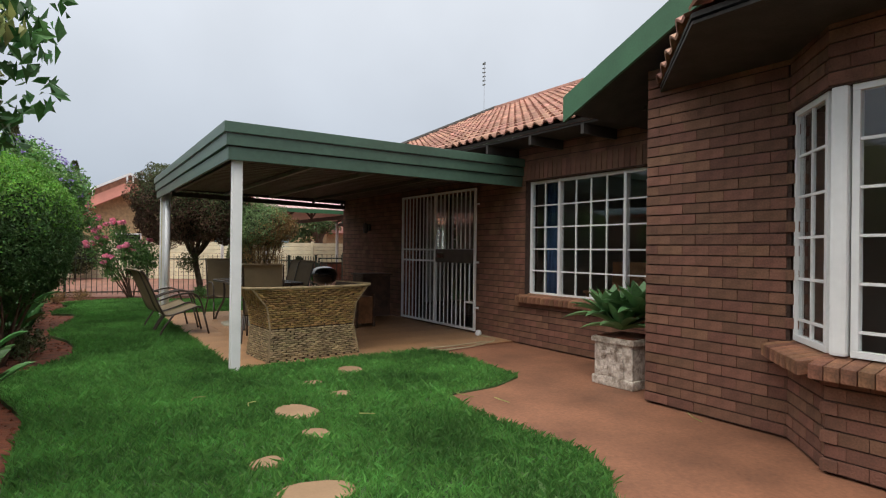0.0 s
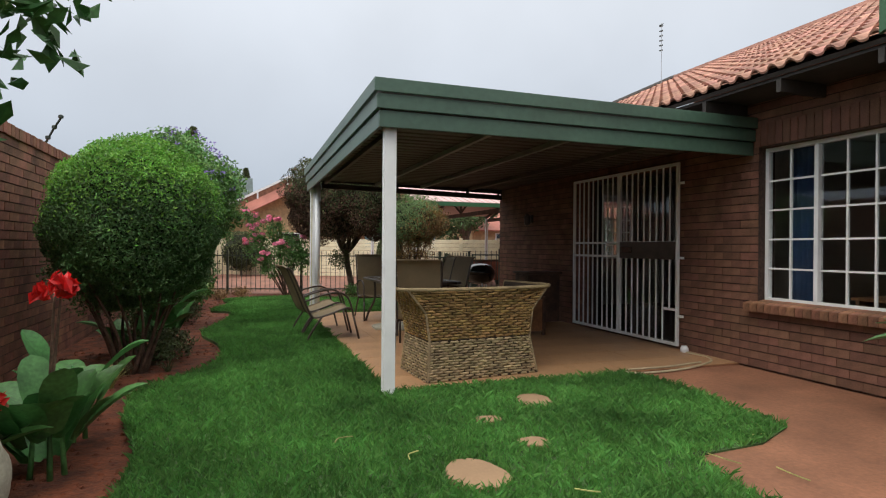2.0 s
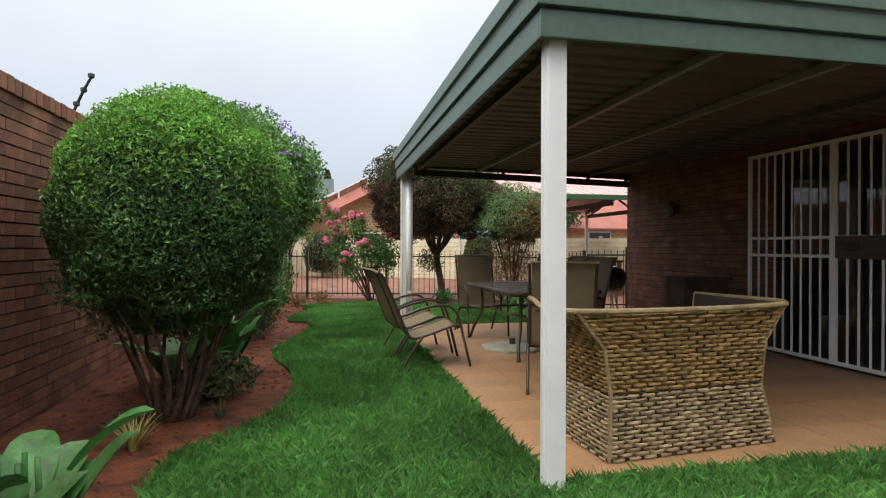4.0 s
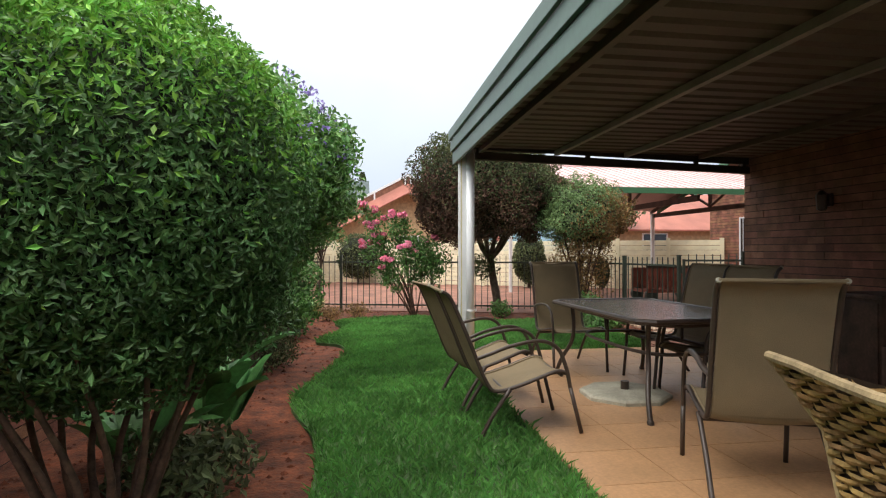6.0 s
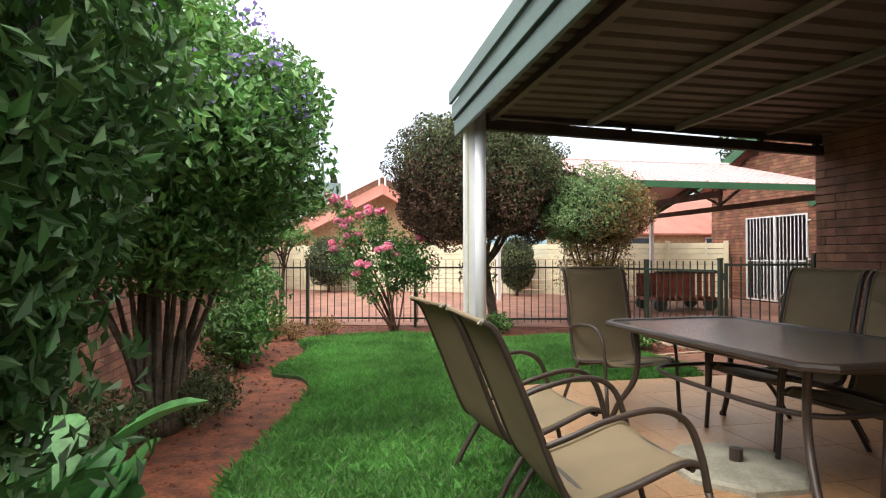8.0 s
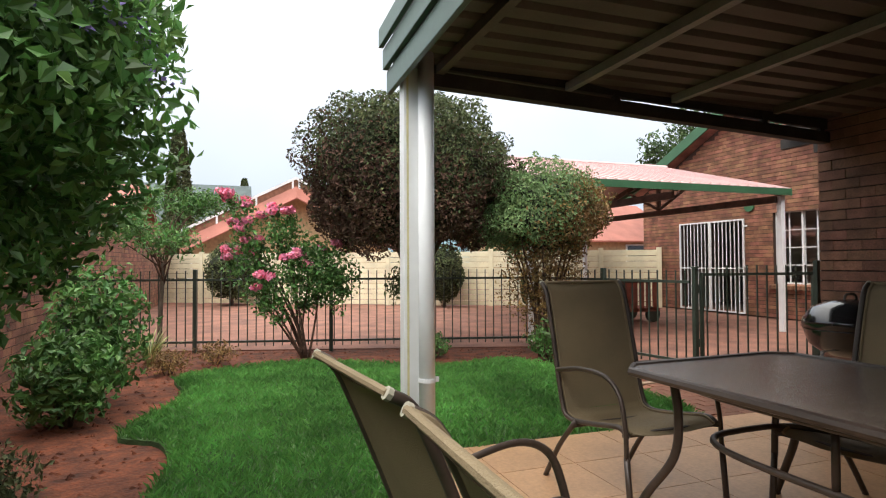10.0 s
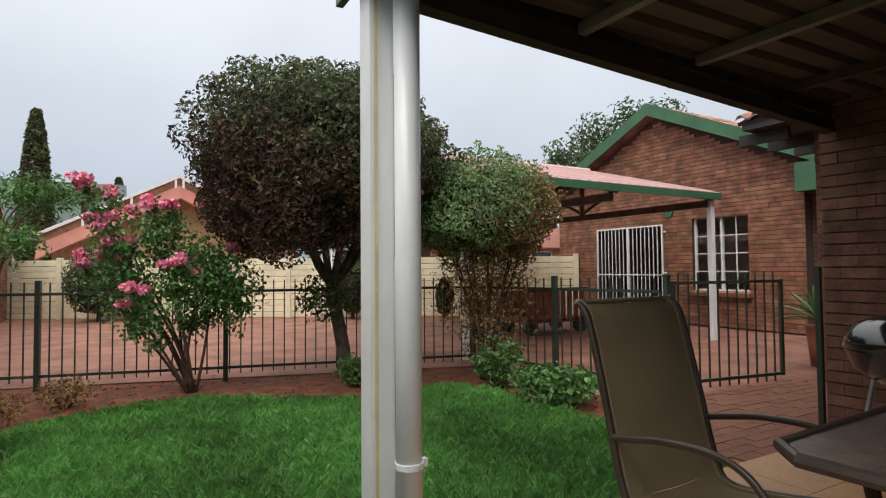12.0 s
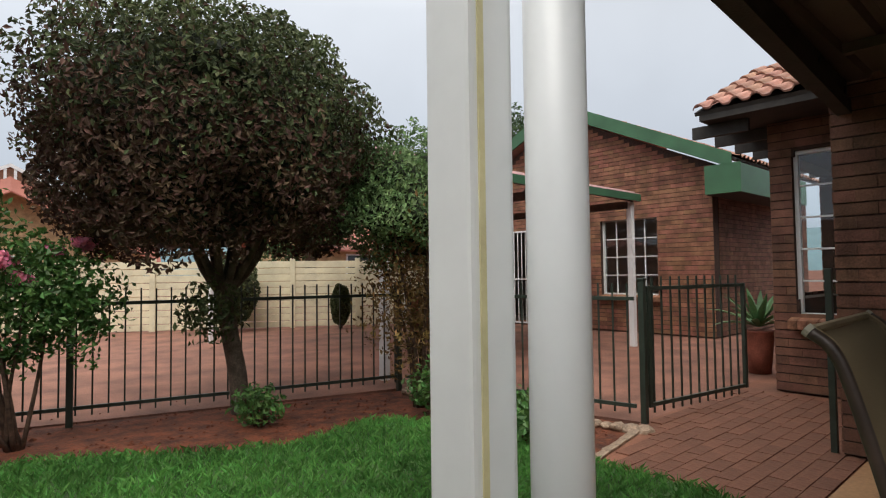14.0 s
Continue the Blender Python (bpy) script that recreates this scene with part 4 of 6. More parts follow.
# dark round tree by the fence
tr = base("round_tree", pose(3.13, 16.3, -0.04), "round-headed tree with dusty green and bronze foliage", "tree")
limb(tr, [(0, 0, -0.05), (-0.03, 0, 0.35), (-0.10, 0.02, 0.75), (-0.16, 0, 1.15)], 0.085, 0.07, name="trunk", sides=10)
for k in range(11):
    a = 2 * math.pi * k / 11
    q = 0.6 + 0.4 * random.random()
    limb(tr, [(-0.16, 0, 1.05), (-0.12 + 0.25 * math.cos(a), 0.25 * math.sin(a), 1.4), (-0.05 + 0.7 * q * math.cos(a), 0.7 * q * math.sin(a), 1.8 + 0.3 * q), (1.15 * q * math.cos(a), 1.1 * q * math.sin(a), 2.4)], 0.045, 0.008)
c, r = np.array((-0.22, 0, 2.37)), (1.47, 1.37, 1.17)
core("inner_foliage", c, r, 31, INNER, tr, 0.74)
p, d = crown_points(54000, c, r, 31, 0.24, 0.68, -0.82)
green = (d[:, 2] + 0.35 * rng.normal(0, 1, len(d)) + 0.3 * d[:, 0]) > 0.0
leaf_cloud("crown", p[green], d[green], 0.058, LEAF_DARK, tr, 0.5)
leaf_cloud("bronze_leaves", p[~green], d[~green], 0.058, LEAF_RED, tr, 0.5, label="bronze-red leaves")
p, d = crown_points(500, np.array((-0.35, -0.2, 0.95)), (0.28, 0.2, 0.3), 5, 0.4, 0.3)
leaf_cloud("low_growth", p, d, 0.065, LEAF_DARK, tr, 0.5, kind="stuff")

# smaller shrub on the fence corner
sh = base("standard_shrub", pose(4.45, 15.35, -0.04), "bushy standard shrub, green with dry ochre patches", "shrub")
for k in range(9):
    a = 2 * math.pi * k / 9
    limb(sh, [(0.06 * math.cos(a), 0.06 * math.sin(a), 0), (0.12 * math.cos(a), 0.14 * math.sin(a), 0.6), (0.35 * math.cos(a), 0.35 * math.sin(a), 1.3), (0.5 * math.cos(a), 0.5 * math.sin(a), 1.8)], 0.022, 0.006, TWIG, "stem")
c, r = np.array((0.04, 0, 1.88)), (0.80, 0.80, 0.68)
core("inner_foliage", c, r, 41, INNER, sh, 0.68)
p, d = crown_points(20000, c, r, 41, 0.34, 0.55, -0.85)
dry = (0.7 * d[:, 0] - 0.35 * d[:, 1] - 0.5 * d[:, 2] + 0.3 * rng.normal(0, 1, len(d))) > 0.32
leaf_cloud("crown", p[~dry], d[~dry], 0.050, LEAF_GREY, sh, 0.45)
leaf_cloud("dry_leaves", p[dry], d[dry], 0.055, LEAF_OCHRE, sh, 0.45, label="dry ochre leaves")
p, d = crown_points(4600, np.array((0, 0, 1.05)), (0.55, 0.5, 0.80), 45, 0.5, 0.3)
leaf_cloud("lower_leaves", p, d, 0.050, LEAF_OCHRE, sh, 0.45)

# rose bush
ro = base("rose_bush", pose(1.50, 16.40, -0.04), "leggy rose bush with pink blooms in front of the fence", "rose bush")
BLOOMS = [(-0.95, -0.1, 2.05), (-0.78, 0.1, 2.02), (-0.83, -0.1, 1.70), (-0.66, 0.0, 1.42), (-0.95, 0.1, 1.28), (-0.20, 0.05, 1.85), (0.02, -0.15, 1.24), (-0.58, -0.2, 0.98), (-0.20, -0.2, 1.30), (-0.36, 0.2, 1.95), (0.30, 0.1, 1.45)]
for k, e in enumerate(BLOOMS):
    a = 2 * math.pi * k / 11
    limb(ro, [(0.05 * math.cos(a), 0.05 * math.sin(a), 0), (0.30 * e[0] + 0.05 * math.cos(a), 0.3 * e[1] + 0.08 * math.sin(a), 0.35 * e[2]), (0.72 * e[0], 0.7 * e[1], 0.72 * e[2]), e], 0.018, 0.005, TWIG, "cane")
P, D = [], []
for e in BLOOMS:
    for f, w in ((0.55, 0.14), (0.72, 0.18), (0.88, 0.20), (0.97, 0.15)):
        p, d = crown_points(110, np.array((e[0] * f, e[1] * f, e[2] * f)), (w, w, w), int(100 * f), 0.5, 0.1)
        P.append(p), D.append(d)
for cc, rr, q in (((0.34, -0.05, 1.02), (0.36, 0.30, 0.42), 1500), ((0.05, 0.0, 1.35), (0.32, 0.28, 0.30), 650), ((-0.35, 0.05, 1.55), (0.26, 0.22, 0.26), 350)):
    p, d = crown_points(q, np.array(cc), rr, int(q), 0.5, 0.25)
    P.append(p), D.append(d)
leaf_cloud("foliage", np.concatenate(P), np.concatenate(D), 0.058, LEAF_MID, ro, 0.6)
for e in BLOOMS:
    for j in range(3):
        o = np.array(e) + rng.normal(0, 0.075, 3) + (0, -0.05, 0.05)
        p, d = crown_points(44, np.zeros(3), (0.072, 0.072, 0.048), 3, 0.1, 0.5)
        leaf_cloud("rose_bloom", p + o, d, 0.060, ROSE, ro, 0.8, 0.5, label="pink rose bloom")

# lawn blades, clear of the stepping stones
STONES = ((1.56, 4.39, 0.20), (1.50, 3.81, 0.105), (1.05, 3.44, 0.10), (2.58, 5.62, 0.17), (2.10, 4.74, 0.10), (1.12, 2.87, 0.20), (2.02, 5.26, 0.09))


def inside(px, py, poly):
    hit = np.zeros(len(px), bool)
    j = len(poly) - 1
    for i in range(len(poly)):
        xi, yi, xj, yj = *poly[i], *poly[j]
        if yi != yj:
            cross = ((yi > py) != (yj > py)) & (px < (xj - xi) * (py - yi) / (yj - yi) + xi)
            hit ^= cross
        j = i
    return hit


def grass(name, n, y0, y1, tall, wide):
    px, py = rng.uniform(-0.6, 4.3, n), rng.uniform(y0, y1, n)
    k = inside(px, py, LAWN)
    for sx, sy, sr in STONES:
        k &= np.hypot(px - sx, py - sy) > 0.88 * sr
    px, py = px[k], py[k]
    n = len(px)
    a = rng.uniform(0, 2 * np.pi, n)
    h = tall * rng.uniform(0.5, 1.25, n)
    lean = rng.normal(0, 0.55, (n, 2)) * h[:, None]
    w = wide * rng.uniform(0.7, 1.3, n)
    v = np.zeros((n, 4, 3))
    v[:, 0] = np.stack([px - np.cos(a) * w / 2, py - np.sin(a) * w / 2, 0 * h - 0.003], 1)
    v[:, 1] = np.stack([px + np.cos(a) * w / 2, py + np.sin(a) * w / 2, 0 * h - 0.003], 1)
    v[:, 2] = np.stack([px + lean[:, 0] * 0.4 + np.cos(a) * w * 0.35, py + lean[:, 1] * 0.4 + np.sin(a) * w * 0.35, h * 0.65], 1)
    v[:, 3] = np.stack([px + lean[:, 0], py + lean[:, 1], h], 1)
    f = 4 * np.arange(n)[:, None]
    tri = np.concatenate([f + [0, 1, 2], f + [0, 2, 3]])
    put(name, fast_mesh(name, v.reshape(-1, 3), tri, GRASS), label="thick green lawn grass with a slightly ragged edge", category="grass", kind="stuff")


grass("grass", 150000, 1.2, 7.5, 0.050, 0.0085)
grass("grass", 130000, 7.5, 16.0, 0.052, 0.0095)

# ---- fence and garden gate ----
def railing(name, a, b, label, category, posts=(), z0=0.10, z1=0.96, top=1.10, gap=0.118, group=""):
    """A steel railing from a to b: two rails, upright bars, and posts at distances along it."""
    a, b = Vector((*a, 0)), Vector((*b, 0))
    L = (b - a).length
    f = base(name, pose(a.x, a.y, 0, 0, 0, math.degrees(math.atan2(b.y - a.y, b.x - a.x))), label, category, group)
    for z in (z0, z1):
        part("rail", boxes((0, L, -0.012, 0.012, z, z + 0.03)), FENCE, f)
    me = bpy.data.meshes.new("bar")
    bm = boxes((-0.0065, 0.0065, -0.0065, 0.0065, z0 - 0.05, top))
    bm.to_mesh(me)
    bm.free()
    me.materials.append(FENCE)
    n = int(L / gap)
    for i in range(n):
        put("bar", me, f, Matrix.Translation((L * (i + 0.5) / n, 0.014, random.uniform(-0.004, 0.004))))
    for d in posts:
        part("post", boxes((d - 0.025, d + 0.025, -0.03, 0.03, -0.1, top + 0.02), bevel=0.005), FENCE, f)
    return f


railing("fence", (-1.58, 17.78), (4.78, 16.08), "dark green steel bar fence between garden and yard", "fence", (0.03, 1.75, 3.61, 6.56))
railing("fence", (4.80, 16.02), (5.25, 13.62), "dark green steel bar fence beside the garden gate", "fence", (1.2,))
gp = base("gate_post", pose(5.27, 13.56, 0), "dark green steel gate post with a cap", "gate post")
part("shaft", boxes((-0.024, 0.024, -0.024, 0.024, -0.1, 1.12), bevel=0.005), FENCE, gp)
part("cap", boxes((-0.03, 0.03, -0.03, 0.03, 1.12, 1.14), bevel=0.008), FENCE, gp)
gp2 = base("gate_post", pose(5.44, 12.315, 0), "dark green steel gate post against the house corner", "gate post")
part("shaft", boxes((-0.02, 0.02, -0.02, 0.02, -0.1, 1.20), bevel=0.005), FENCE, gp2)
# the open gate: a framed leaf swung out into the yard, its bars running below the bottom rail
ga, gb_ = Vector((5.33, 13.555, 0)), Vector((6.72, 13.32, 0))
gl = (gb_ - ga).length
gg = base("garden_gate", pose(ga.x, ga.y, 0, 0, 0, math.degrees(math.atan2(gb_.y - ga.y, gb_.x - ga.x))), "open dark steel bar garden gate swung into the yard", "gate")
for x in (0.0, gl - 0.035):
    part("stile", boxes((x, x + 0.035, -0.017, 0.017, 0.10, 1.075), bevel=0.004), FENCE, gg)
for z in (0.105, 1.04):
    part("rail", boxes((0.035, gl - 0.035, -0.013, 0.013, z, z + 0.03)), FENCE, gg)
n = 11
for i in range(n):
    x = 0.035 + (gl - 0.07) * (i + 0.5) / n
    part("bar", boxes((x - 0.0065, x + 0.0065, 0.0135, 0.0265, 0.045, 1.15)), FENCE, gg)
for z in (0.28, 0.86):
    part("hinge", tube([(-0.018, 0, z), (-0.018, 0, z + 0.09)], 0.014, 8), FENCE, gg)

# ---- carport ----
cp = base("carport", pose(0, 0, 0), "open carport with a faded pink sheet roof and timber trusses", "carport")
cx0, cx1, cy0, cy1, cym = 4.75, 9.62, 15.95, 22.0, 18.98
for x, y in ((9.52, 16.06), (4.9, 21.8), (9.36, 21.8), (4.95, 16.6)):
    part("post", boxes((x - 0.045, x + 0.045, y - 0.045, y + 0.045, -0.1, 2.32), bevel=0.006), WHITE, cp)
part("roof_sheet", sloped([(cx0, cy0, 2.42), (cx1, cy0, 2.42), (cx1, cym, 3.25), (cx0, cym, 3.25)], 0.03, (0, 0, 1)), PINK, cp)
part("roof_sheet", sloped([(cx0, cy1, 2.42), (cx1, cy1, 2.42), (cx1, cym, 3.25), (cx0, cym, 3.25)], 0.03, (0, 0, 1)), PINK, cp)
for i in range(24):
    x = cx0 + 0.1 + i * 0.2
    part("rib", sloped([(x, cy0, 2.45), (x + 0.03, cy0, 2.45), (x + 0.03, cym, 3.28), (x, cym, 3.28)], 0.018, (0, 0, 1)), PINK, cp)
part("ridge_cap", tube([(cx0, cym, 3.28), (cx1, cym, 3.28)], 0.05, 6), PINK, cp)
part("fascia", boxes((cx0, cx1, cy0 - 0.03, cy0, 2.325, 2.435)), BARGE, cp, "green fascia board")
for y_end in (cy0, cy1):
    part("barge", sloped([(cx1, cym, 3.15), (cx1, y_end, 2.32), (cx1, y_end, 2.45), (cx1, cym, 3.28)], 0.03, (1, 0, 0)), BARGE, cp, "green barge board")
for x in (9.40, 7.2, 5.1):
    part("tie_beam", boxes((x - 0.03, x + 0.03, cy0 + 0.1, cy1 - 0.1, 2.20, 2.32)), TIMBER, cp)
    for y_end in (cy0, cy1):
        part("truss_rafter", sloped([(x - 0.02, cym, 3.10), (x - 0.02, y_end, 2.30), (x - 0.02, y_end, 2.40), (x - 0.02, cym, 3.22)], 0.04, (1, 0, 0)), TIMBER, cp)
    part("king_post", boxes((x - 0.03, x + 0.03, cym - 0.04, cym + 0.04, 2.32, 3.15)), TIMBER, cp)
    for s in (-1, 1):
        part("brace", tube([(x, cym + s * 0.05, 2.36), (x, cym + s * 1.1, 2.85)], 0.035, 6), TIMBER, cp)
crate = base("slatted_cart", pose(7.95, 18.45, 0), "low red-brown slatted timber cart under the carport", "cart")
for i in range(9):
    part("slat", boxes((-0.7 + i * 0.16, -0.7 + i * 0.16 + 0.10, -0.3, -0.27, 0.22, 0.78)), TERRA, crate)
part("bed", boxes((-0.72, 0.74, -0.30, 0.5, 0.20, 0.27), (-0.72, 0.74, 0.47, 0.5, 0.27, 0.78)), TERRA, crate)
part("top_rail", boxes((-0.74, 0.76, -0.31, -0.26, 0.78, 0.84)), TIMBER, crate)
for x in (-0.6, 0.6):
    for y in (-0.25, 0.45):
        part("wheel", tube([(x, y - 0.04, 0.14), (x, y + 0.04, 0.14)], 0.155, 16), FENCE, crate)

# ---- cream precast wall behind the yard ----
pa0, pa1 = Vector((-1.7, 28.75, 0)), Vector((11.4, 21.1, 0))
pl = (pa1 - pa0).length
pw = base("wall_precast", pose(pa0.x, pa0.y, 0, 0, 0, math.degrees(math.atan2(pa1.y - pa0.y, pa1.x - pa0.x))), "cream-painted precast concrete panel wall", "wall", kind="structure")
npn = int(pl / 1.5)
pnl = bpy.data.meshes.new("panel")
bm = boxes((0.06, 1.44, -0.02, 0.03, 0.0, 0.13), (0.06, 1.44, -0.02, 0.03, 0.145, 0.295), bevel=0.008)
bm.to_mesh(pnl)
bm.free()
pnl.materials.append(CREAM)
for i in range(npn + 1):
    part("pillar", boxes((i * 1.5 - 0.06, i * 1.5 + 0.06, -0.05, 0.06, -0.1, 1.58), bevel=0.01), CREAM, pw)
    if i < npn:
        for k in range(5):
            put("panel", pnl, pw, Matrix.Translation((i * 1.5, 0, k * 0.305)))

# ---- neighbours and distance ----
def far_house(name, x0, x1, y0, y1, eave, ridge, wall, roof, label, gable=True):
    """A plain house: walls, gable roof with its ridge along y (gable) or along x, windows."""
    h = base(name, pose(0, 0, 0), label, "house")
    if gable:
        xm = (x0 + x1) / 2
        bm = bmesh.new()
        for y in (y0, y1):
            bm.faces.new([bm.verts.new(p) for p in ((x0, y, 0), (x1, y, 0), (x1, y, eave), (xm, y, ridge - 0.1), (x0, y, eave))])
        bm.faces.new([bm.verts.new(p) for p in ((x0, y0, 0), (x0, y1, 0), (x0, y1, eave), (x0, y0, eave))])
        bm.faces.new([bm.verts.new(p) for p in ((x1, y0, 0), (x1, y1, 0), (x1, y1, eave), (x1, y0, eave))])
        part("wall", bm, wall, h)
        o = 0.5
        k = (ridge - eave) / (xm - x0)
        for s, xe in ((-1, x0 - o), (1, x1 + o)):
            part("roof", sloped([(xm, y0 - o, ridge), (xe, y0 - o, eave - o * k), (xe, y1 + o, eave - o * k), (xm, y1 + o, ridge)], 0.08, (0, 0, 1)), roof, h)
            ze = eave - o * k
            part("gable_band", sloped([(xm, y0 - o - 0.04, ridge - 0.50), (xe, y0 - o - 0.04, ze - 0.50), (xe, y0 - o - 0.04, ze + 0.02), (xm, y0 - o - 0.04, ridge + 0.02)], 0.04, (0, 1, 0)), BRICK_FAR, h)
            part("lower_roof", sloped([(xm, y0 - o - 0.05, ridge - 0.42), (xe, y0 - o - 0.05, ze - 0.42), (xe, y0 - o - 0.55, ze - 1.05), (xm, y0 - o - 0.55, ridge - 1.05)], 0.06, (0, 0, 1)), TILE_FAR, h, "red tiled strip under the gable")
            part("capping", sloped([(xm, y0 - o - 0.09, ridge), (xe, y0 - o - 0.09, ze), (xe, y0 - o - 0.09, ze + 0.15), (xm, y0 - o - 0.09, ridge + 0.15)], 0.10, (0, 1, 0)), WHITE, h, "white verge capping")
            for q in (0.03, 0.36, 0.70):
                xb, zb = xm + (xe - xm) * q, ridge + (ze - ridge) * q
                part("batten", boxes((xb - 0.05, xb + 0.05, y0 - o - 0.075, y0 - o - 0.045, zb - 0.45, zb + 0.02)), WHITE, h, "white batten")
        part("window", boxes((xm - 0.7, xm + 0.7, y0 - 0.04, y0 + 0.02, 1.0, 2.1), bevel=0.02), WHITE, h)
        part("pane", boxes((xm - 0.62, xm + 0.62, y0 - 0.06, y0 - 0.045, 1.08, 2.02)), ENAMEL, h)
    else:
        ym = (y0 + y1) / 2
        part("wall", boxes((x0, x1, y0, y1, 0, eave)), wall, h)
        o = 0.6
        k = (ridge - eave) / (ym - y0)
        for ye in (y0 - o, y1 + o):
            part("roof", sloped([(x0 - o, ye, eave - o * k), (x1 + o, ye, eave - o * k), (x1 + o, ym, ridge), (x0 - o, ym, ridge)], 0.08, (0, 0, 1)), roof, h)
        for x in (x0, x1):
            bm = bmesh.new()
            bm.faces.new([bm.verts.new(p) for p in ((x, y0, eave), (x, y1, eave), (x, ym, ridge - 0.05))])
            part("gable", bm, wall, h)
        n = max(1, int((x1 - x0) / 3))
        for i in range(n):
            x = x0 + (x1 - x0) * (i + 0.5) / n
            part("window", boxes((x - 0.7, x + 0.7, y0 - 0.04, y0 + 0.02, 1.0, 2.1), bevel=0.02), WHITE, h)
            part("pane", boxes((x - 0.62, x + 0.62, y0 - 0.06, y0 - 0.045, 1.08, 2.02)), ENAMEL, h)
    return h


far_house("neighbour_house", -1.5, 8.5, 40, 50, 3.0, 5.6, BRICK_PALE, TILE_FAR, "yellow-brick gabled house with a red roof beyond the yard wall")
far_house("neighbour_house", -14, 1.0, 52, 60, 4.4, 7.2, WHITE, SLATE, "white house with a grey-green roof and white trim far off", gable=False)
far_house("neighbour_house", 13.5, 22, 33, 40, 2.5, 4.4, BRICK_PALE, TILE_FAR, "yellow-brick bungalow with a red tiled roof behind the yard wall", gable=False)
far_house("neighbour_house", -14, -3.2, 30, 37, 2.4, 4.2, BRICK_FAR, TILE_FAR, "brick house with an orange-red roof over the boundary wall", gable=False)
bm = bmesh.new()
prev = None
for i in range(81):
    a = math.radians(60 - i * 2.2)
    d = Vector((-math.sin(a), math.cos(a), 0))
    h = 62 + 45 * noise.noise(Vector((i * 0.11, 3, 0))) + 10 * noise.noise(Vector((i * 0.5, 9, 0)))
    row = [bm.verts.new(d * 760 + Vector((0, 0, -5))), bm.verts.new(d * 840 + Vector((0, 0, h * 0.6))), bm.verts.new(d * 960 + Vector((0, 0, h)))]
    if prev:
        for k in range(2):
            bm.faces.new((prev[k], row[k], row[k + 1], prev[k + 1]))
    prev = row
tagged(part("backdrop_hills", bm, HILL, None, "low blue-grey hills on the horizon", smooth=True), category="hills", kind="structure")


def cypress(x, y, h, r, label):
    t = base("cypress", pose(x, y, 0), label, "tree")
    limb(t, [(0, 0, 0), (0, 0, h * 0.5), (0, 0, h * 0.9)], 0.12, 0.02, name="trunk")
    n = 5000
    u = rng.random(n)
    a = rng.uniform(0, 2 * np.pi, n)
    rad = r * np.sqrt(np.clip(1.02 - u, 0, 1)) * np.minimum(1, 0.45 + 2.2 * u) * (0.75 + 0.3 * rng.random(n))
    p = np.stack([rad * np.cos(a), rad * np.sin(a), 0.4 + u * (h - 0.4)], 1)
    leaf_cloud("crown", p, np.stack([np.cos(a), np.sin(a), 0.8 + 0 * a], 1), 0.30, LEAF_DARK, t, 0.4)
    return t


cypress(-2.6, 45, 9.4, 1.0, "tall dark cypress far behind the garden")
cypress(1.3, 78, 11.0, 1.3, "slim dark cypress on the skyline")
cypress(-13.5, 70, 11, 1.8, "broad dark conifer on the skyline")


def palm(x, y, h, label):
    t = base("palm_tree", pose(x, y, 0), label, "palm")
    limb(t, [(0, 0, 0), (0.1, 0, h * 0.5), (0.05, 0, h)], 0.22, 0.16, name="trunk")
    for k in range(22):
        a = 2 * math.pi * k / 22 + random.uniform(-0.1, 0.1)
        e = random.uniform(-0.3, 0.9)
        L = 2.3
        pts = [Vector((math.cos(a) * L * s * math.cos(e * 0.6), math.sin(a) * L * s * math.cos(e * 0.6), h + L * (s * math.sin(e) - 0.75 * s * s))) for s in [i / 12 for i in range(13)]]
        vs, fs = [], []
        sd = Vector((-math.sin(a), math.cos(a), 0))
        for i in range(1, 13):
            for sg in (-1, 1):
                b0 = pts[i]
                j = len(vs)
                tip = b0 + sd * sg * 0.45 * (1.1 - abs(i / 12 - 0.45)) + (pts[i] - pts[i - 1]) * 0.9 - Vector((0, 0, 0.16))
                vs += [b0, b0 + (pts[i] - pts[i - 1]) * 0.45, tip]
                fs.append((j, j + 1, j + 2))
        put("frond", mesh_of("frond", vs, fs, LEAF_MID), t)
    return t


palm(-6.4, 47, 7.2, "feathery palm among the neighbours' roofs")
palm(-0.6, 46, 5.2, "feathery palm among the neighbours' roofs")
palm(-3.6, 50, 6.2, "feathery palm among the neighbours' roofs")
palm(9.5, 42, 6.4, "feathery palm behind the carport")


def gum(x, y, h, r, label, n=5000, seed=1):
    t = base("tree", pose(x, y, 0), label, "tree")
    limb(t, [(0, 0, 0), (0.2, 0, h * 0.4), (0, 0.2, h * 0.75)], 0.25, 0.06, name="trunk")
    P, D = [], []
    for k in range(12):
        a = 2 * math.pi * k / 12 + seed
        q = r * random.uniform(0.35, 0.9)
        cz = h * random.uniform(0.5, 0.92)
        limb(t, [(0.1, 0, h * 0.35), (q * 0.5 * math.cos(a), q * 0.5 * math.sin(a), cz * 0.8), (q * math.cos(a), q * math.sin(a), cz)], 0.09, 0.02)
        p, d = crown_points(n // 12, np.array((q * math.cos(a), q * math.sin(a), cz)), (r * 0.5, r * 0.5, h * 0.14), k + seed, 0.4, 0.25)
        P.append(p), D.append(d)
    leaf_cloud("crown", np.concatenate(P), np.concatenate(D), 0.26, LEAF_FAR, t, 0.4)
    return t


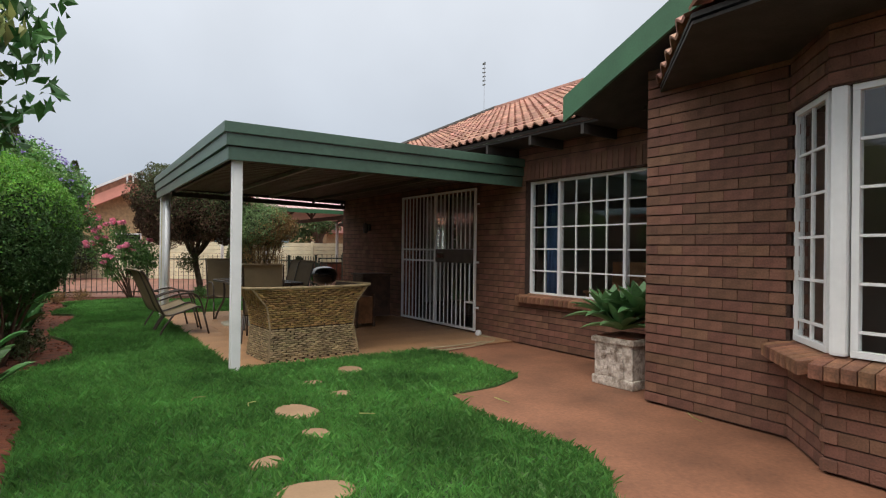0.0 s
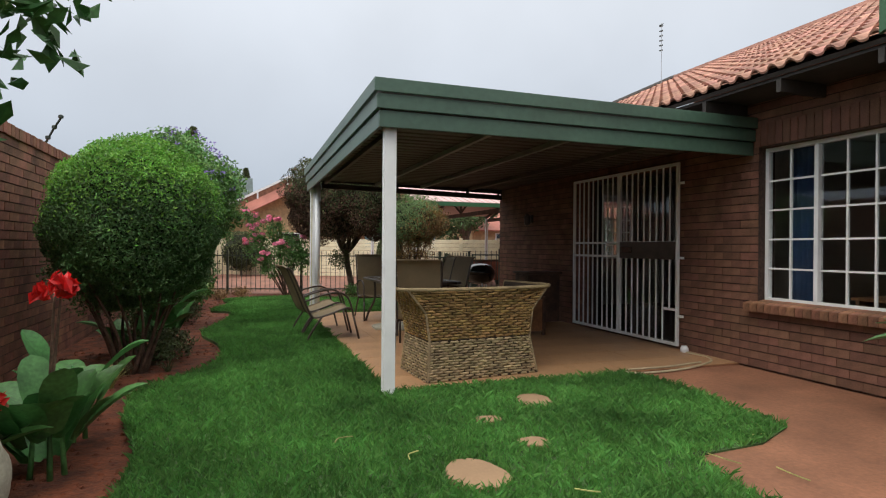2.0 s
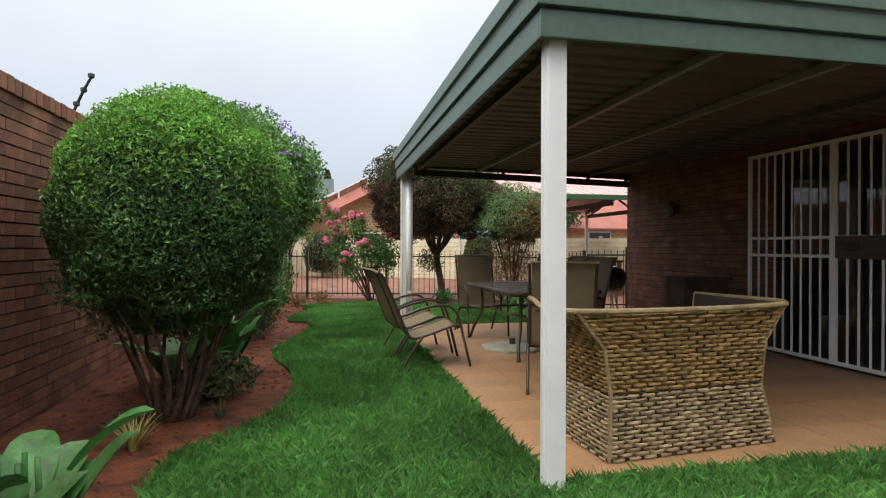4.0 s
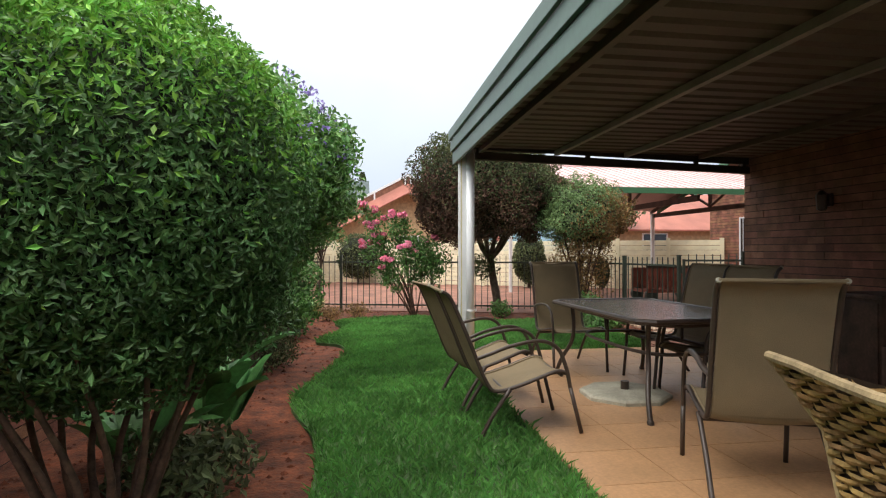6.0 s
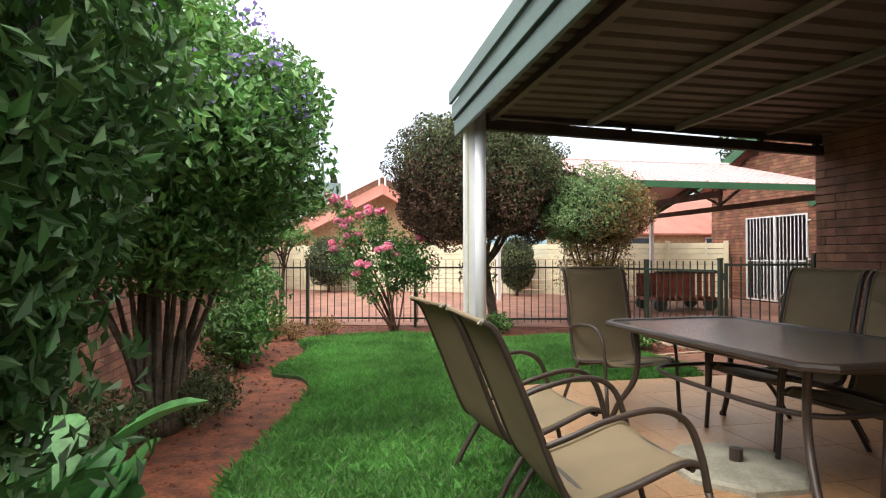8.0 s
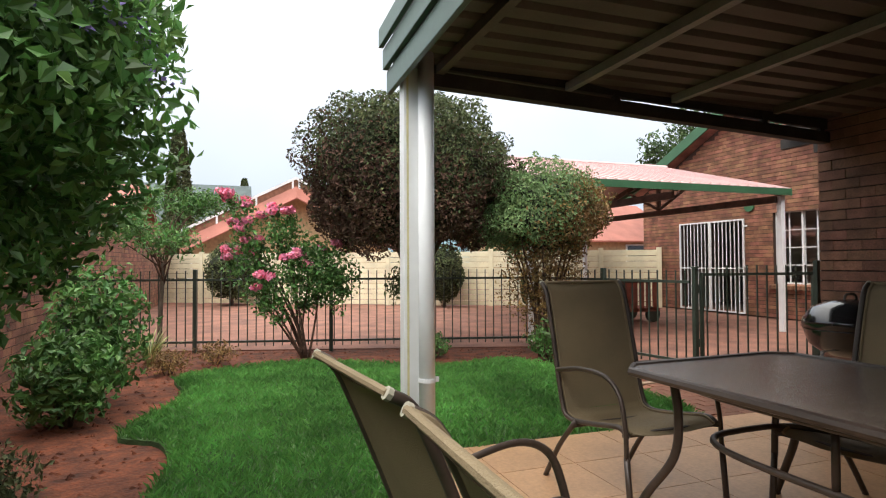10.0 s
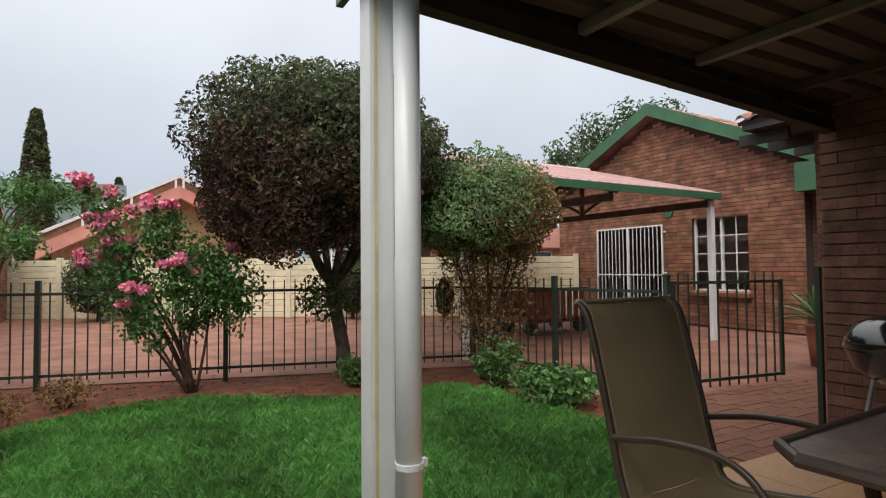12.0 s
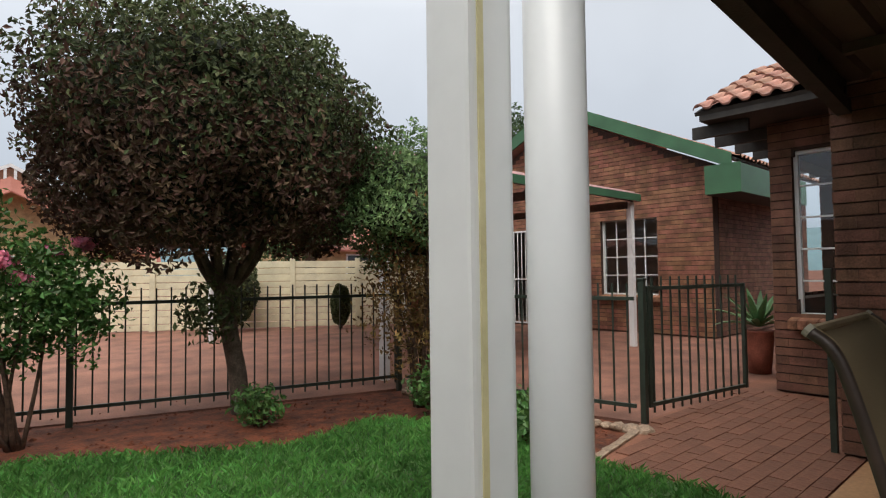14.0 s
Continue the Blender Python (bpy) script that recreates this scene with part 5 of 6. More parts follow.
gum(23.5, 29.8, 9.2, 2.6, "tall feathery tree behind the east wing", 9000, 1)
gum(20.6, 30.2, 7.6, 1.9, "tall feathery tree behind the east wing", 5000, 3)
gum(-8, 36, 6.2, 3.0, "leafy tree among the neighbours' roofs", 5000, 7)
gum(12.5, 32, 4.2, 1.8, "small leafy tree behind the yard wall", 3000, 9)
# clipped shrubs against the yard wall
for x, y, r, h in ((0.5, 26.6, 0.78, 1.7), (6.0, 23.55, 0.55, 1.6), (8.0, 22.4, 0.22, 0.9)):
    b = base("clipped_shrub", pose(x, y, -0.03), "clipped round shrub against the cream yard wall", "shrub", "clipped shrubs along the yard wall")
    cc, rr = np.array((0, 0, h * 0.6)), (r, r, h * 0.5)
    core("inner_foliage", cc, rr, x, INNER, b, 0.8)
    p, d = crown_points(3500, cc, rr, int(x * 9), 0.1, 0.85)
    leaf_cloud("crown", p, d, 0.08, LEAF_DARK, b, 0.5)
    limb(b, [(0, 0, 0), (0, 0, h * 0.3)], 0.05, 0.04, name="trunk")

# ---- patio furniture ----
def sling_chair():
    ch = base("patio_chair", pose(0, 0, -50), "bronze tubular patio chair with a taupe mesh sling", "chair", "sling chairs on the patio")
    side = bend([(0, 0.29, 0.405), (0, 0.22, 0.425), (0, 0.0, 0.385), (0, -0.18, 0.37), (0, -0.245, 0.44), (0, -0.315, 0.72), (0, -0.375, 0.95), (0, -0.405, 1.03), (0, -0.445, 1.065)], 5)

    def sling(pts, sag):
        vs, fs = [], []
        for p in pts:
            for k in range(7):
                t = k / 6
                vs.append((-0.245 + 0.49 * t, p.y, p.z - sag * math.sin(math.pi * t)))
        n = len(pts)
        for i in range(n - 1):
            for k in range(6):
                j = 7 * i + k
                fs.append((j, j + 1, j + 8, j + 7))
        m = len(vs)
        vs += [(x, y - 0.003, z - 0.005) for x, y, z in vs]
        fs += [tuple(m + q for q in f[::-1]) for f in fs]
        return mesh_of("sling", vs, fs, SLING, smooth=True)

    cut = next(i for i, p in enumerate(side) if p.y < -0.225)
    put("seat", sling(side[: cut + 1], 0.018), ch)
    put("backrest", sling(side[cut:], 0.012), ch)
    for s in (-1, 1):
        x = 0.262 * s
        part("side_rail", tube([(x, p.y, p.z) for p in side], 0.013, 8), BRONZE, ch, smooth=True)
        part("sling_edge", tube([(0.240 * s, p.y, p.z + 0.004) for p in side], 0.007, 6), SLING, ch)
        xa = 0.275 * s
        part("arm", tube(bend([(xa, 0.30, 0.30), (xa, 0.29, 0.45), (xa, 0.25, 0.58), (xa, 0.14, 0.645), (xa, -0.05, 0.645), (xa, -0.19, 0.62), (x, -0.288, 0.60)], 5), 0.015, 8, flat=0.75), BRONZE, ch, smooth=True)
        part("front_leg", tube([(xa, 0.33, 0.0), (xa, 0.30, 0.31)], 0.014, 8), BRONZE, ch, smooth=True)
        part("rear_leg", tube(bend([(xa, -0.40, 0.0), (xa, -0.26, 0.20), (x * 1.05, -0.10, 0.37)], 4), 0.014, 8), BRONZE, ch, smooth=True)
        part("seat_bracket", tube([(xa, 0.30, 0.40), (0.24 * s, 0.27, 0.40)], 0.011, 6), BRONZE, ch)
    part("front_bar", tube([(-0.26, 0.26, 0.395), (0.26, 0.26, 0.395)], 0.012, 8), BRONZE, ch)
    part("rear_bar", tube([(-0.275, -0.12, 0.345), (0.275, -0.12, 0.345)], 0.012, 8), BRONZE, ch)
    part("top_bar", tube([(-0.262, -0.445, 1.065), (0.262, -0.445, 1.065)], 0.010, 8), SLING, ch)
    for s in (-1, 1):
        part("rail_cap", tube([(0.262 * s, -0.441, 1.062), (0.262 * s, -0.450, 1.069)], 0.0138, 8), CEMENT, ch, "pale grey end cap")
    return ch


chair = sling_chair()
SEATS = [(2.57, 11.13, 181, "beside the table"), (1.86, 9.32, -90, "leaning back into the grass"), (1.82, 10.08, -83, "leaning back into the grass"), (3.30, 10.41, 96, "at the table"), (3.22, 9.70, 98, "at the table"), (2.43, 8.17, -20.8, "at the table")]
for i, (x, y, rz, where) in enumerate(SEATS):
    # the two on the grass edge stand on their front feet at (x, y) and lean back
    m = pose(x, y, 0.012, 0, 0, rz) if i not in (1, 2) else pose(x, y, 0.016, 0, 0, rz) @ pose(0, 0, 0, 8.6) @ pose(0, -0.33, 0)
    if i:
        c2 = copy_thing(chair, m)
    else:
        chair.matrix_basis = m
        c2 = chair
    tagged(c2, "bronze patio chair with taupe mesh sling, " + where)

tab = base("patio_table", pose(2.83, 10.02, 0.012, 0, 0, 2), "low bronze garden table with a frosted brown glass top", "table")
hx, hy, cr = 0.51, 0.86, 0.09
outline = [(hx, -hy + cr), (hx, hy - cr), (hx - cr, hy), (-hx + cr, hy), (-hx, hy - cr), (-hx, -hy + cr), (-hx + cr, -hy), (hx - cr, -hy)]
bm = bmesh.new()
f = bm.faces.new([bm.verts.new((x, y, 0.70)) for x, y in outline])
r = bmesh.ops.extrude_face_region(bm, geom=[f])
bmesh.ops.translate(bm, verts=[v for v in r["geom"] if isinstance(v, bmesh.types.BMVert)], vec=(0, 0, 0.012))
bmesh.ops.recalc_face_normals(bm, faces=bm.faces)
part("tabletop", bm, FROST, tab, "frosted brown glass top")
part("rim", tube([(x * 1.005, y * 1.005, 0.703) for x, y in outline], 0.020, 8, closed=True), BRONZE, tab)
for sx in (-1, 1):
    for sy in (-1, 1):
        part("leg", tube(bend([(sx * 0.46, sy * 0.86, 0.0), (sx * 0.43, sy * 0.78, 0.16), (sx * 0.37, sy * 0.68, 0.34), (sx * 0.36, sy * 0.66, 0.52), (sx * 0.37, sy * 0.68, 0.69)], 5), 0.019, 8), BRONZE, tab, smooth=True)
        part("foot_cap", lathe([(0.023, 0.0), (0.024, 0.02), (0.019, 0.03)], 10), SLING_EDGE, tab).matrix_basis = Matrix.Translation((sx * 0.46, sy * 0.86, 0))
    part("ring_post", tube([(sx * 0.345, 0.0, 0.43), (sx * 0.345, 0.0, 0.67)], 0.013, 8), BRONZE, tab, smooth=True)


def oval(a, b, z, n=40):
    """A rounded rectangle of half sizes a and b."""
    pts = []
    for k in range(n):
        t = 2 * math.pi * k / n
        c, q = math.cos(t), math.sin(t)
        pts.append((a * math.copysign(abs(c) ** 0.55, c), b * math.copysign(abs(q) ** 0.55, q), z))
    return pts


part("lower_ring", tube(oval(0.35, 0.64, 0.43), 0.014, 8, closed=True), BRONZE, tab, smooth=True)
part("apron", tube(oval(0.42, 0.76, 0.66), 0.014, 8, closed=True), BRONZE, tab, smooth=True)

ub = base("umbrella_base", pose(2.60, 9.93, 0.012, 0, 0, 20), "flat grey octagonal cement umbrella base", "umbrella base")
part("slab", lathe([(0.37, 0.0), (0.37, 0.025), (0.35, 0.04), (0.06, 0.055)], 8), CEMENT, ub)
part("socket", lathe([(0.035, 0.05), (0.035, 0.12), (0.028, 0.12)], 12), BRONZE, ub)


# woven sofa, its back to the lawn
def sofa():
    so = base("wicker_sofa", pose(0, 0, 0.012), "two-tone woven wicker garden sofa with a flared back", "sofa")
    low = [(1.95, 6.41), (3.11, 6.53), (3.04, 7.20), (1.90, 7.10)]
    mid = [(1.98, 6.45), (3.04, 6.56), (2.99, 7.18), (1.94, 7.08)]
    swell = [(1.94, 6.45), (3.08, 6.57), (3.03, 7.21), (1.90, 7.11)]
    top = [(1.76, 6.44), (3.27, 6.61), (3.16, 7.36), (1.80, 7.24)]
    zs = (0.0, 0.36, 0.84)
    zm = 0.62

    def stitches(a0, b0, z0, a1, b1, z1, rows, cols, mat, name):
        vs, fs = [], []
        A0, B0, A1, B1 = Vector((*a0, z0)), Vector((*b0, z0)), Vector((*a1, z1)), Vector((*b1, z1))
        nrm = (B0 - A0).cross(A1 - A0).normalized()
        for r in range(rows):
            for c in range(-1, cols + 1):
                o = (0.5 if r % 2 else 0.0) + random.uniform(-0.06, 0.06)
                u0, u1 = max(0, (c + o) / cols), min(1, (c + o + 0.98) / cols)
                if u1 - u0 < 0.01:
                    continue
                j = len(vs)
                for u, d in ((u0, 0.0), (u0 + (u1 - u0) * 0.3, 0.017), (u0 + (u1 - u0) * 0.7, 0.017), (u1, 0.0)):
                    for v in ((r + 0.06) / rows, (r + 0.5) / rows, (r + 0.94) / rows):
                        p = (A0.lerp(B0, u)).lerp(A1.lerp(B1, u), v)
                        mid_v = abs(v - (r + 0.5) / rows) < 1e-6
                        vs.append(p + nrm * (d + (0.006 if mid_v else 0.0) + random.uniform(-0.002, 0.002)) + Vector((0, 0, random.uniform(-0.003, 0.003))))
                for k in range(3):
                    for q in range(2):
                        fs.append((j + 3 * k + q, j + 3 * k + 3 + q, j + 3 * k + 4 + q, j + 3 * k + 1 + q))
        put(name, mesh_of(name, vs, fs, mat), so, kind="stuff")

    bm = bmesh.new()
    inner = 0.012
    rings = []
    cxm, cym2 = 2.5, 6.85
    for ring, z in ((low, zs[0]), (mid, zs[1]), (swell, zm), (top, zs[2])):
        rings.append([bm.verts.new((x + (cxm - x) * inner, y + (cym2 - y) * inner * 2, z)) for x, y in ring])
    for a, b in zip(rings, rings[1:]):
        for k in range(4):
            if b is not rings[1] and k == 2:
                continue
            bm.faces.new((a[k], a[(k + 1) % 4], b[(k + 1) % 4], b[k]))
    bm.faces.new(rings[1])
    ri = [bm.verts.new((x + (cxm - x) * 0.10, y + (cym2 - y) * 0.22, zs[2] - 0.02)) for x, y in top]
    rb = [bm.verts.new((x + (cxm - x) * 0.10, y + (cym2 - y) * 0.22, zs[1])) for x, y in mid]
    for k in (0, 1, 3):
        bm.faces.new((ri[k], ri[(k + 1) % 4], rb[(k + 1) % 4], rb[k]))
        bm.faces.new((rings[3][k], rings[3][(k + 1) % 4], ri[(k + 1) % 4], ri[k]))
    bmesh.ops.recalc_face_normals(bm, faces=bm.faces)
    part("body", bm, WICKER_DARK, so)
    for k, cols in ((0, 11), (1, 7), (2, 11), (3, 7)):
        j = (k + 1) % 4
        stitches(low[k], low[j], zs[0], mid[k], mid[j], zs[1], 15, cols, WICKER_GREY, "lower_weave")
        if k != 2:
            stitches(mid[k], mid[j], zs[1] + 0.01, swell[k], swell[j], zm, 10, cols, WICKER, "upper_weave")
            stitches(swell[k], swell[j], zm, top[k], top[j], zs[2], 9, cols, WICKER, "upper_weave")
    pts = [(*top[3], zs[2]), (*top[0], zs[2] - 0.005), (*top[1], zs[2] - 0.005), (*top[2], zs[2])]
    part("rim", tube([Vector(p) for p in bend(pts, 5)], 0.017, 8), WICKER_GREY, so, "pale coiled rim")
    for k in range(4):
        part("corner_stake", tube([(*low[k], 0), (*mid[k], zs[1]), (*swell[k], zm), (*top[k], zs[2])], 0.013, 6), WICKER_GREY, so)
        j = (k + 1) % 4
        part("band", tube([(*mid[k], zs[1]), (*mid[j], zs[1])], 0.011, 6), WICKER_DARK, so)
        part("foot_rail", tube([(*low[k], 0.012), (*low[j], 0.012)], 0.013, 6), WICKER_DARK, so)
    part("seat", boxes((2.02, 2.96, 6.62, 7.16, 0.37, 0.43), bevel=0.015), WICKER_GREY, so)
    return so


sofa()

# kettle barbecue by the house corner
bq = base("kettle_barbecue", pose(4.62, 11.45, 0.012), "round black enamel kettle barbecue on steel legs", "barbecue")
part("bowl", lathe([(0.03, 0.52), (0.16, 0.54), (0.25, 0.61), (0.285, 0.71), (0.29, 0.72)], 28), ENAMEL, bq, smooth=True)
part("lid", lathe([(0.295, 0.722), (0.285, 0.78), (0.23, 0.86), (0.13, 0.905), (0.02, 0.92)], 28), ENAMEL, bq, smooth=True)
part("lid_handle", tube(bend([(-0.06, 0, 0.91), (-0.04, 0, 0.95), (0.04, 0, 0.95), (0.06, 0, 0.91)], 4), 0.009, 6), BRONZE, bq)
for k in range(3):
    a = 2 * math.pi * k / 3 + 0.4
    part("leg", tube([(0.17 * math.cos(a), 0.17 * math.sin(a), 0.56), (0.29 * math.cos(a), 0.29 * math.sin(a), 0.02)], 0.012, 8), STEEL, bq)
for k in (0, 1):
    a = 2 * math.pi * k / 3 + 0.4
    part("wheel", tube([(0.30 * math.cos(a) - 0.02, 0.30 * math.sin(a), 0.065), (0.30 * math.cos(a) + 0.02, 0.30 * math.sin(a), 0.065)], 0.07, 14), ENAMEL, bq)

cab = base("garden_cupboard", pose(4.86, 9.72, 0.012), "dark brown wooden cupboard beside the security gate", "cupboard")
part("carcass", boxes((-0.26, 0.30, -0.22, 0.22, 0.05, 0.80), bevel=0.01), TIMBER, cab)
part("top", boxes((-0.29, 0.33, -0.25, 0.25, 0.80, 0.835), bevel=0.008), TIMBER, cab)
part("door", boxes((-0.275, -0.262, -0.19, 0.19, 0.10, 0.77), bevel=0.004), TIMBER, cab)
stool = base("wooden_box", pose(4.18, 8.75, 0.012, 0, 0, 8), "orange-brown wooden box with dark uprights", "box")
part("panel", boxes((-0.16, 0.16, -0.16, 0.16, 0.06, 0.50), bevel=0.008), DESK, stool)
for sx in (-1, 1):
    for sy in (-1, 1):
        part("upright", boxes((sx * 0.165 - 0.02, sx * 0.165 + 0.02, sy * 0.165 - 0.02, sy * 0.165 + 0.02, 0, 0.54), bevel=0.004), TIMBER, stool)

# cast planter with agaves by the return wall
pot = base("stone_planter", pose(4.72, 3.74, -0.012, 0, 0, 2), "square whitewashed cast planter with an arch relief", "planter")
bm = boxes((-0.245, 0.245, -0.245, 0.245, 0.0, 0.09), bevel=0.02)
part("plinth", bm, CAST, pot)
bm = bmesh.new()
box(bm, -0.225, 0.225, -0.225, 0.225, 0.09, 0.42, bevel=0.012)
part("bowl", bm, CAST, pot)
part("lip", boxes((-0.25, 0.25, -0.25, 0.25, 0.42, 0.475), bevel=0.014), CAST, pot)
part("earth", boxes((-0.21, 0.21, -0.21, 0.21, 0.47, 0.485)), SOIL, pot)
for k in range(9):
    a = math.pi * k / 8
    part("arch_stone", boxes((-0.246, -0.222, 0.115 * math.cos(a) - 0.02, 0.115 * math.cos(a) + 0.02, 0.235 + 0.115 * math.sin(a) - 0.018, 0.235 + 0.115 * math.sin(a) + 0.018), bevel=0.005), CAST, pot)
for sy in (-1, 1):
    for k in range(3):
        part("arch_stone", boxes((-0.246, -0.222, sy * 0.115 - 0.02, sy * 0.115 + 0.02, 0.105 + k * 0.042, 0.143 + k * 0.042), bevel=0.005), CAST, pot)
for k in range(14):
    y, z = random.uniform(-0.19, 0.19), random.uniform(0.11, 0.40)
    part("relief_stone", boxes((-0.232, -0.222, y - 0.03, y + 0.03, z - 0.018, z + 0.018), bevel=0.005), CAST, pot)


def rosette(x, y, z, n, length, width, label, mat=None, group=""):
    """A rosette of broad pointed leaves."""
    ob = base("agave", pose(x, y, z), label, "plant", group)
    for i in range(n):
        t0 = i / n
        a = i * 2.399963
        elev = 0.15 + 1.1 * t0
        L = length * (1.0 - 0.35 * t0) * random.uniform(0.85, 1.1)
        o = Vector((math.cos(a), math.sin(a), 0))
        s = Vector((-math.sin(a), math.cos(a), 0))
        vs, fs = [], []
        for k in range(7):
            t = k / 6
            p = o * (L * t * math.cos(elev) + 0.02) + Vector((0, 0, L * (t * math.sin(elev) + 0.16 * t - 0.30 * t * t * (1.2 - t0))))
            w = width * (0.55 + 1.9 * t - 2.45 * t * t) if k < 6 else 0.003
            vs += [p - s * w / 2 + Vector((0, 0, 0.30 * w)), p, p + s * w / 2 + Vector((0, 0, 0.30 * w))]
        for k in range(6):
            j = 3 * k
            fs += [(j, j + 1, j + 4, j + 3), (j + 1, j + 2, j + 5, j + 4)]
        put("leaf", mesh_of("leaf", vs, fs, mat or LEAF_BLUE, smooth=True), ob)
    return ob


rosette(4.64, 3.88, 0.62, 30, 0.50, 0.13, "blue-green soft-leaved agave in the cast planter")
rosette(4.72, 3.58, 0.68, 30, 0.52, 0.135, "blue-green soft-leaved agave in the cast planter")
rosette(4.58, 3.70, 0.54, 22, 0.42, 0.12, "blue-green soft-leaved agave in the cast planter")

# stepping stones
for x, y, r in STONES:
    bm = lathe([(r * 0.95, -0.03), (r * 0.95, 0.016), (r * 0.9, 0.021), (r * 0.5, 0.022)], 18)
    for v in bm.verts:
        a = math.atan2(v.co.y, v.co.x)
        k = 1 + 0.14 * math.sin(2 * a + x * 7) + 0.07 * math.sin(3 * a + y * 5)
        v.co.x *= k
        v.co.y *= k
    me = bpy.data.meshes.new("stepping_stone")
    bm.to_mesh(me)
    bm.free()
    me.materials.append(STONE)
    put("stepping_stone", me, m=pose(x, y, 0), label="flat tan stepping stone sunk in the lawn", category="stepping stone", group="stepping stones in the lawn")

# hose and tap
tp = base("hose_reel_fitting", pose(5.30, 6.95, -0.012), "small white hose fitting on the ground by the wall", "hose fitting")
part("body", lathe([(0.02, 0.0), (0.045, 0.03), (0.05, 0.06), (0.03, 0.10)], 14), PVC, tp, smooth=True)
hs = base("garden_hose", pose(0, 0, 0), "thin beige garden hose lying along the patio edge", "hose")
part("run", tube(bend([(5.28, 6.90, 0.02), (5.32, 6.62, 0.01), (5.1, 6.36, 0.02), (4.6, 6.22, 0.005), (4.1, 6.20, 0.005), (3.92, 6.22, 0.02)], 6), 0.011, 6), HOSE, hs)
part("run", tube(bend([(5.0, 6.38, 0.025), (4.5, 6.30, 0.024), (4.0, 6.30, 0.024)], 6), 0.010, 6), HOSE, hs)

# aerial on the ridge
an = base("tv_aerial", pose(9.4, 12.2, 4.9), "thin television aerial on the roof ridge", "aerial")
part("mast", tube([(0, 0, -0.05), (0, 0, 1.46)], 0.006, 6), STEEL, an)
part("boom", tube([(0.0, -0.05, 1.42), (0.0, 0.07, 1.42)], 0.012, 6), FENCE, an)
for k in range(6):
    part("element", tube([(-0.05, 0, 0.82 + 0.11 * k), (0.05, 0.03, 0.86 + 0.11 * k)], 0.018, 5), FENCE, an)

# wall lamp by the patio corner, and a beacon over the yard gate
wl2 = base("wall_lamp", pose(5.39, 10.9, 1.75), "small dark wall lantern on the patio wall", "wall lamp")
part("backplate", boxes((-0.012, 0.022, -0.05, 0.05, -0.07, 0.07), bevel=0.005), BRONZE, wl2)
part("lantern", lathe([(0.02, -0.12), (0.05, -0.10), (0.06, 0.05), (0.02, 0.10)], 8), BRONZE, wl2)
wl2.children[1].matrix_basis = Matrix.Translation((-0.075, 0, 0.0))
bc = base("alarm_beacon", pose(XE - 0.05, 18.35, 2.42), "small green dish ornament on the gable wall", "wall ornament")
part("dish", tube([(0.04, 0, 0), (0.0, 0, 0)], 0.13, 16), BARGE, bc)
# electric fence bracket on the boundary wall
ef = base("fence_bracket", pose(-1.64, 8.9, 2.30), "black angled electric-fence bracket on the wall top", "bracket")
part("arm", tube([(0, 0, 0), (0.12, -0.1, 0.18), (0.20, -0.14, 0.30)], 0.012, 6), FENCE, ef)
for k in range(3):
    part("insulator", lathe([(0.012, 0), (0.026, 0.01), (0.026, 0.035), (0.012, 0.045)], 8), FENCE, ef).matrix_basis = Matrix.Translation((0.05 + 0.07 * k, -0.05 - 0.04 * k, 0.06 + 0.11 * k))

# ---- border plants ----
def canna(x, y, h, flowers, label, n=12, rise=(0.65, 1.30), wide=(0.14, 0.20)):
    ob = base("canna", pose(x, y, -0.04), label, "canna")
    tops = []
    for i in range(n):
        a = i * 2.4
        q = 0.05 + 0.12 * random.random()
        bx, by = q * math.cos(a), q * math.sin(a)
        L, w = random.uniform(0.38, 0.58), random.uniform(*wide)
        z0 = random.uniform(0.10, 0.45) * h
        o, s = Vector((math.cos(a), math.sin(a), 0)), Vector((-math.sin(a), math.cos(a), 0))
        vs, fs = [], []
        up = random.uniform(*rise)
        for k in range(7):
            t = k / 6
            p = Vector((bx, by, z0)) + o * L * t * math.cos(up) + Vector((0, 0, L * (t * math.sin(up) - 0.28 * t * t)))
            ww = w * math.sin(math.pi * min(1, 0.12 + 0.88 * t)) ** 0.7 if k < 6 else 0.004
            vs += [p - s * ww / 2 + Vector((0, 0, 0.22 * ww)), p, p + s * ww / 2 + Vector((0, 0, 0.22 * ww))]
        for k in range(6):
            j = 3 * k
            fs += [(j, j + 1, j + 4, j + 3), (j + 1, j + 2, j + 5, j + 4)]
        put("leaf", mesh_of("leaf", vs, fs, LEAF_BROAD, smooth=True), ob)
    for i in range(4):
        a = i * 1.7
        limb(ob, [(0.08 * math.cos(a), 0.08 * math.sin(a), 0), (0.06 * math.cos(a), 0.06 * math.sin(a), 0.5 * h)], 0.016, 0.010, LEAF_BROAD, "stem")
    for fx, fy, fz in flowers:
        limb(ob, [(0, 0, 0.3), (fx * 0.6, fy * 0.6, fz * 0.7), (fx, fy, fz)], 0.010, 0.006, TWIG, "flower_stalk")
        for j in range(3):
            p, d = crown_points(16, np.array((fx + random.uniform(-0.07, 0.07), fy + random.uniform(-0.06, 0.06), fz + random.uniform(-0.03, 0.05))), (0.045, 0.045, 0.05), j, 0.3, 0.4)
            leaf_cloud("bloom", p, d, 0.085, CANNA, ob, 0.6, label="red canna bloom", kind="stuff")
    return ob


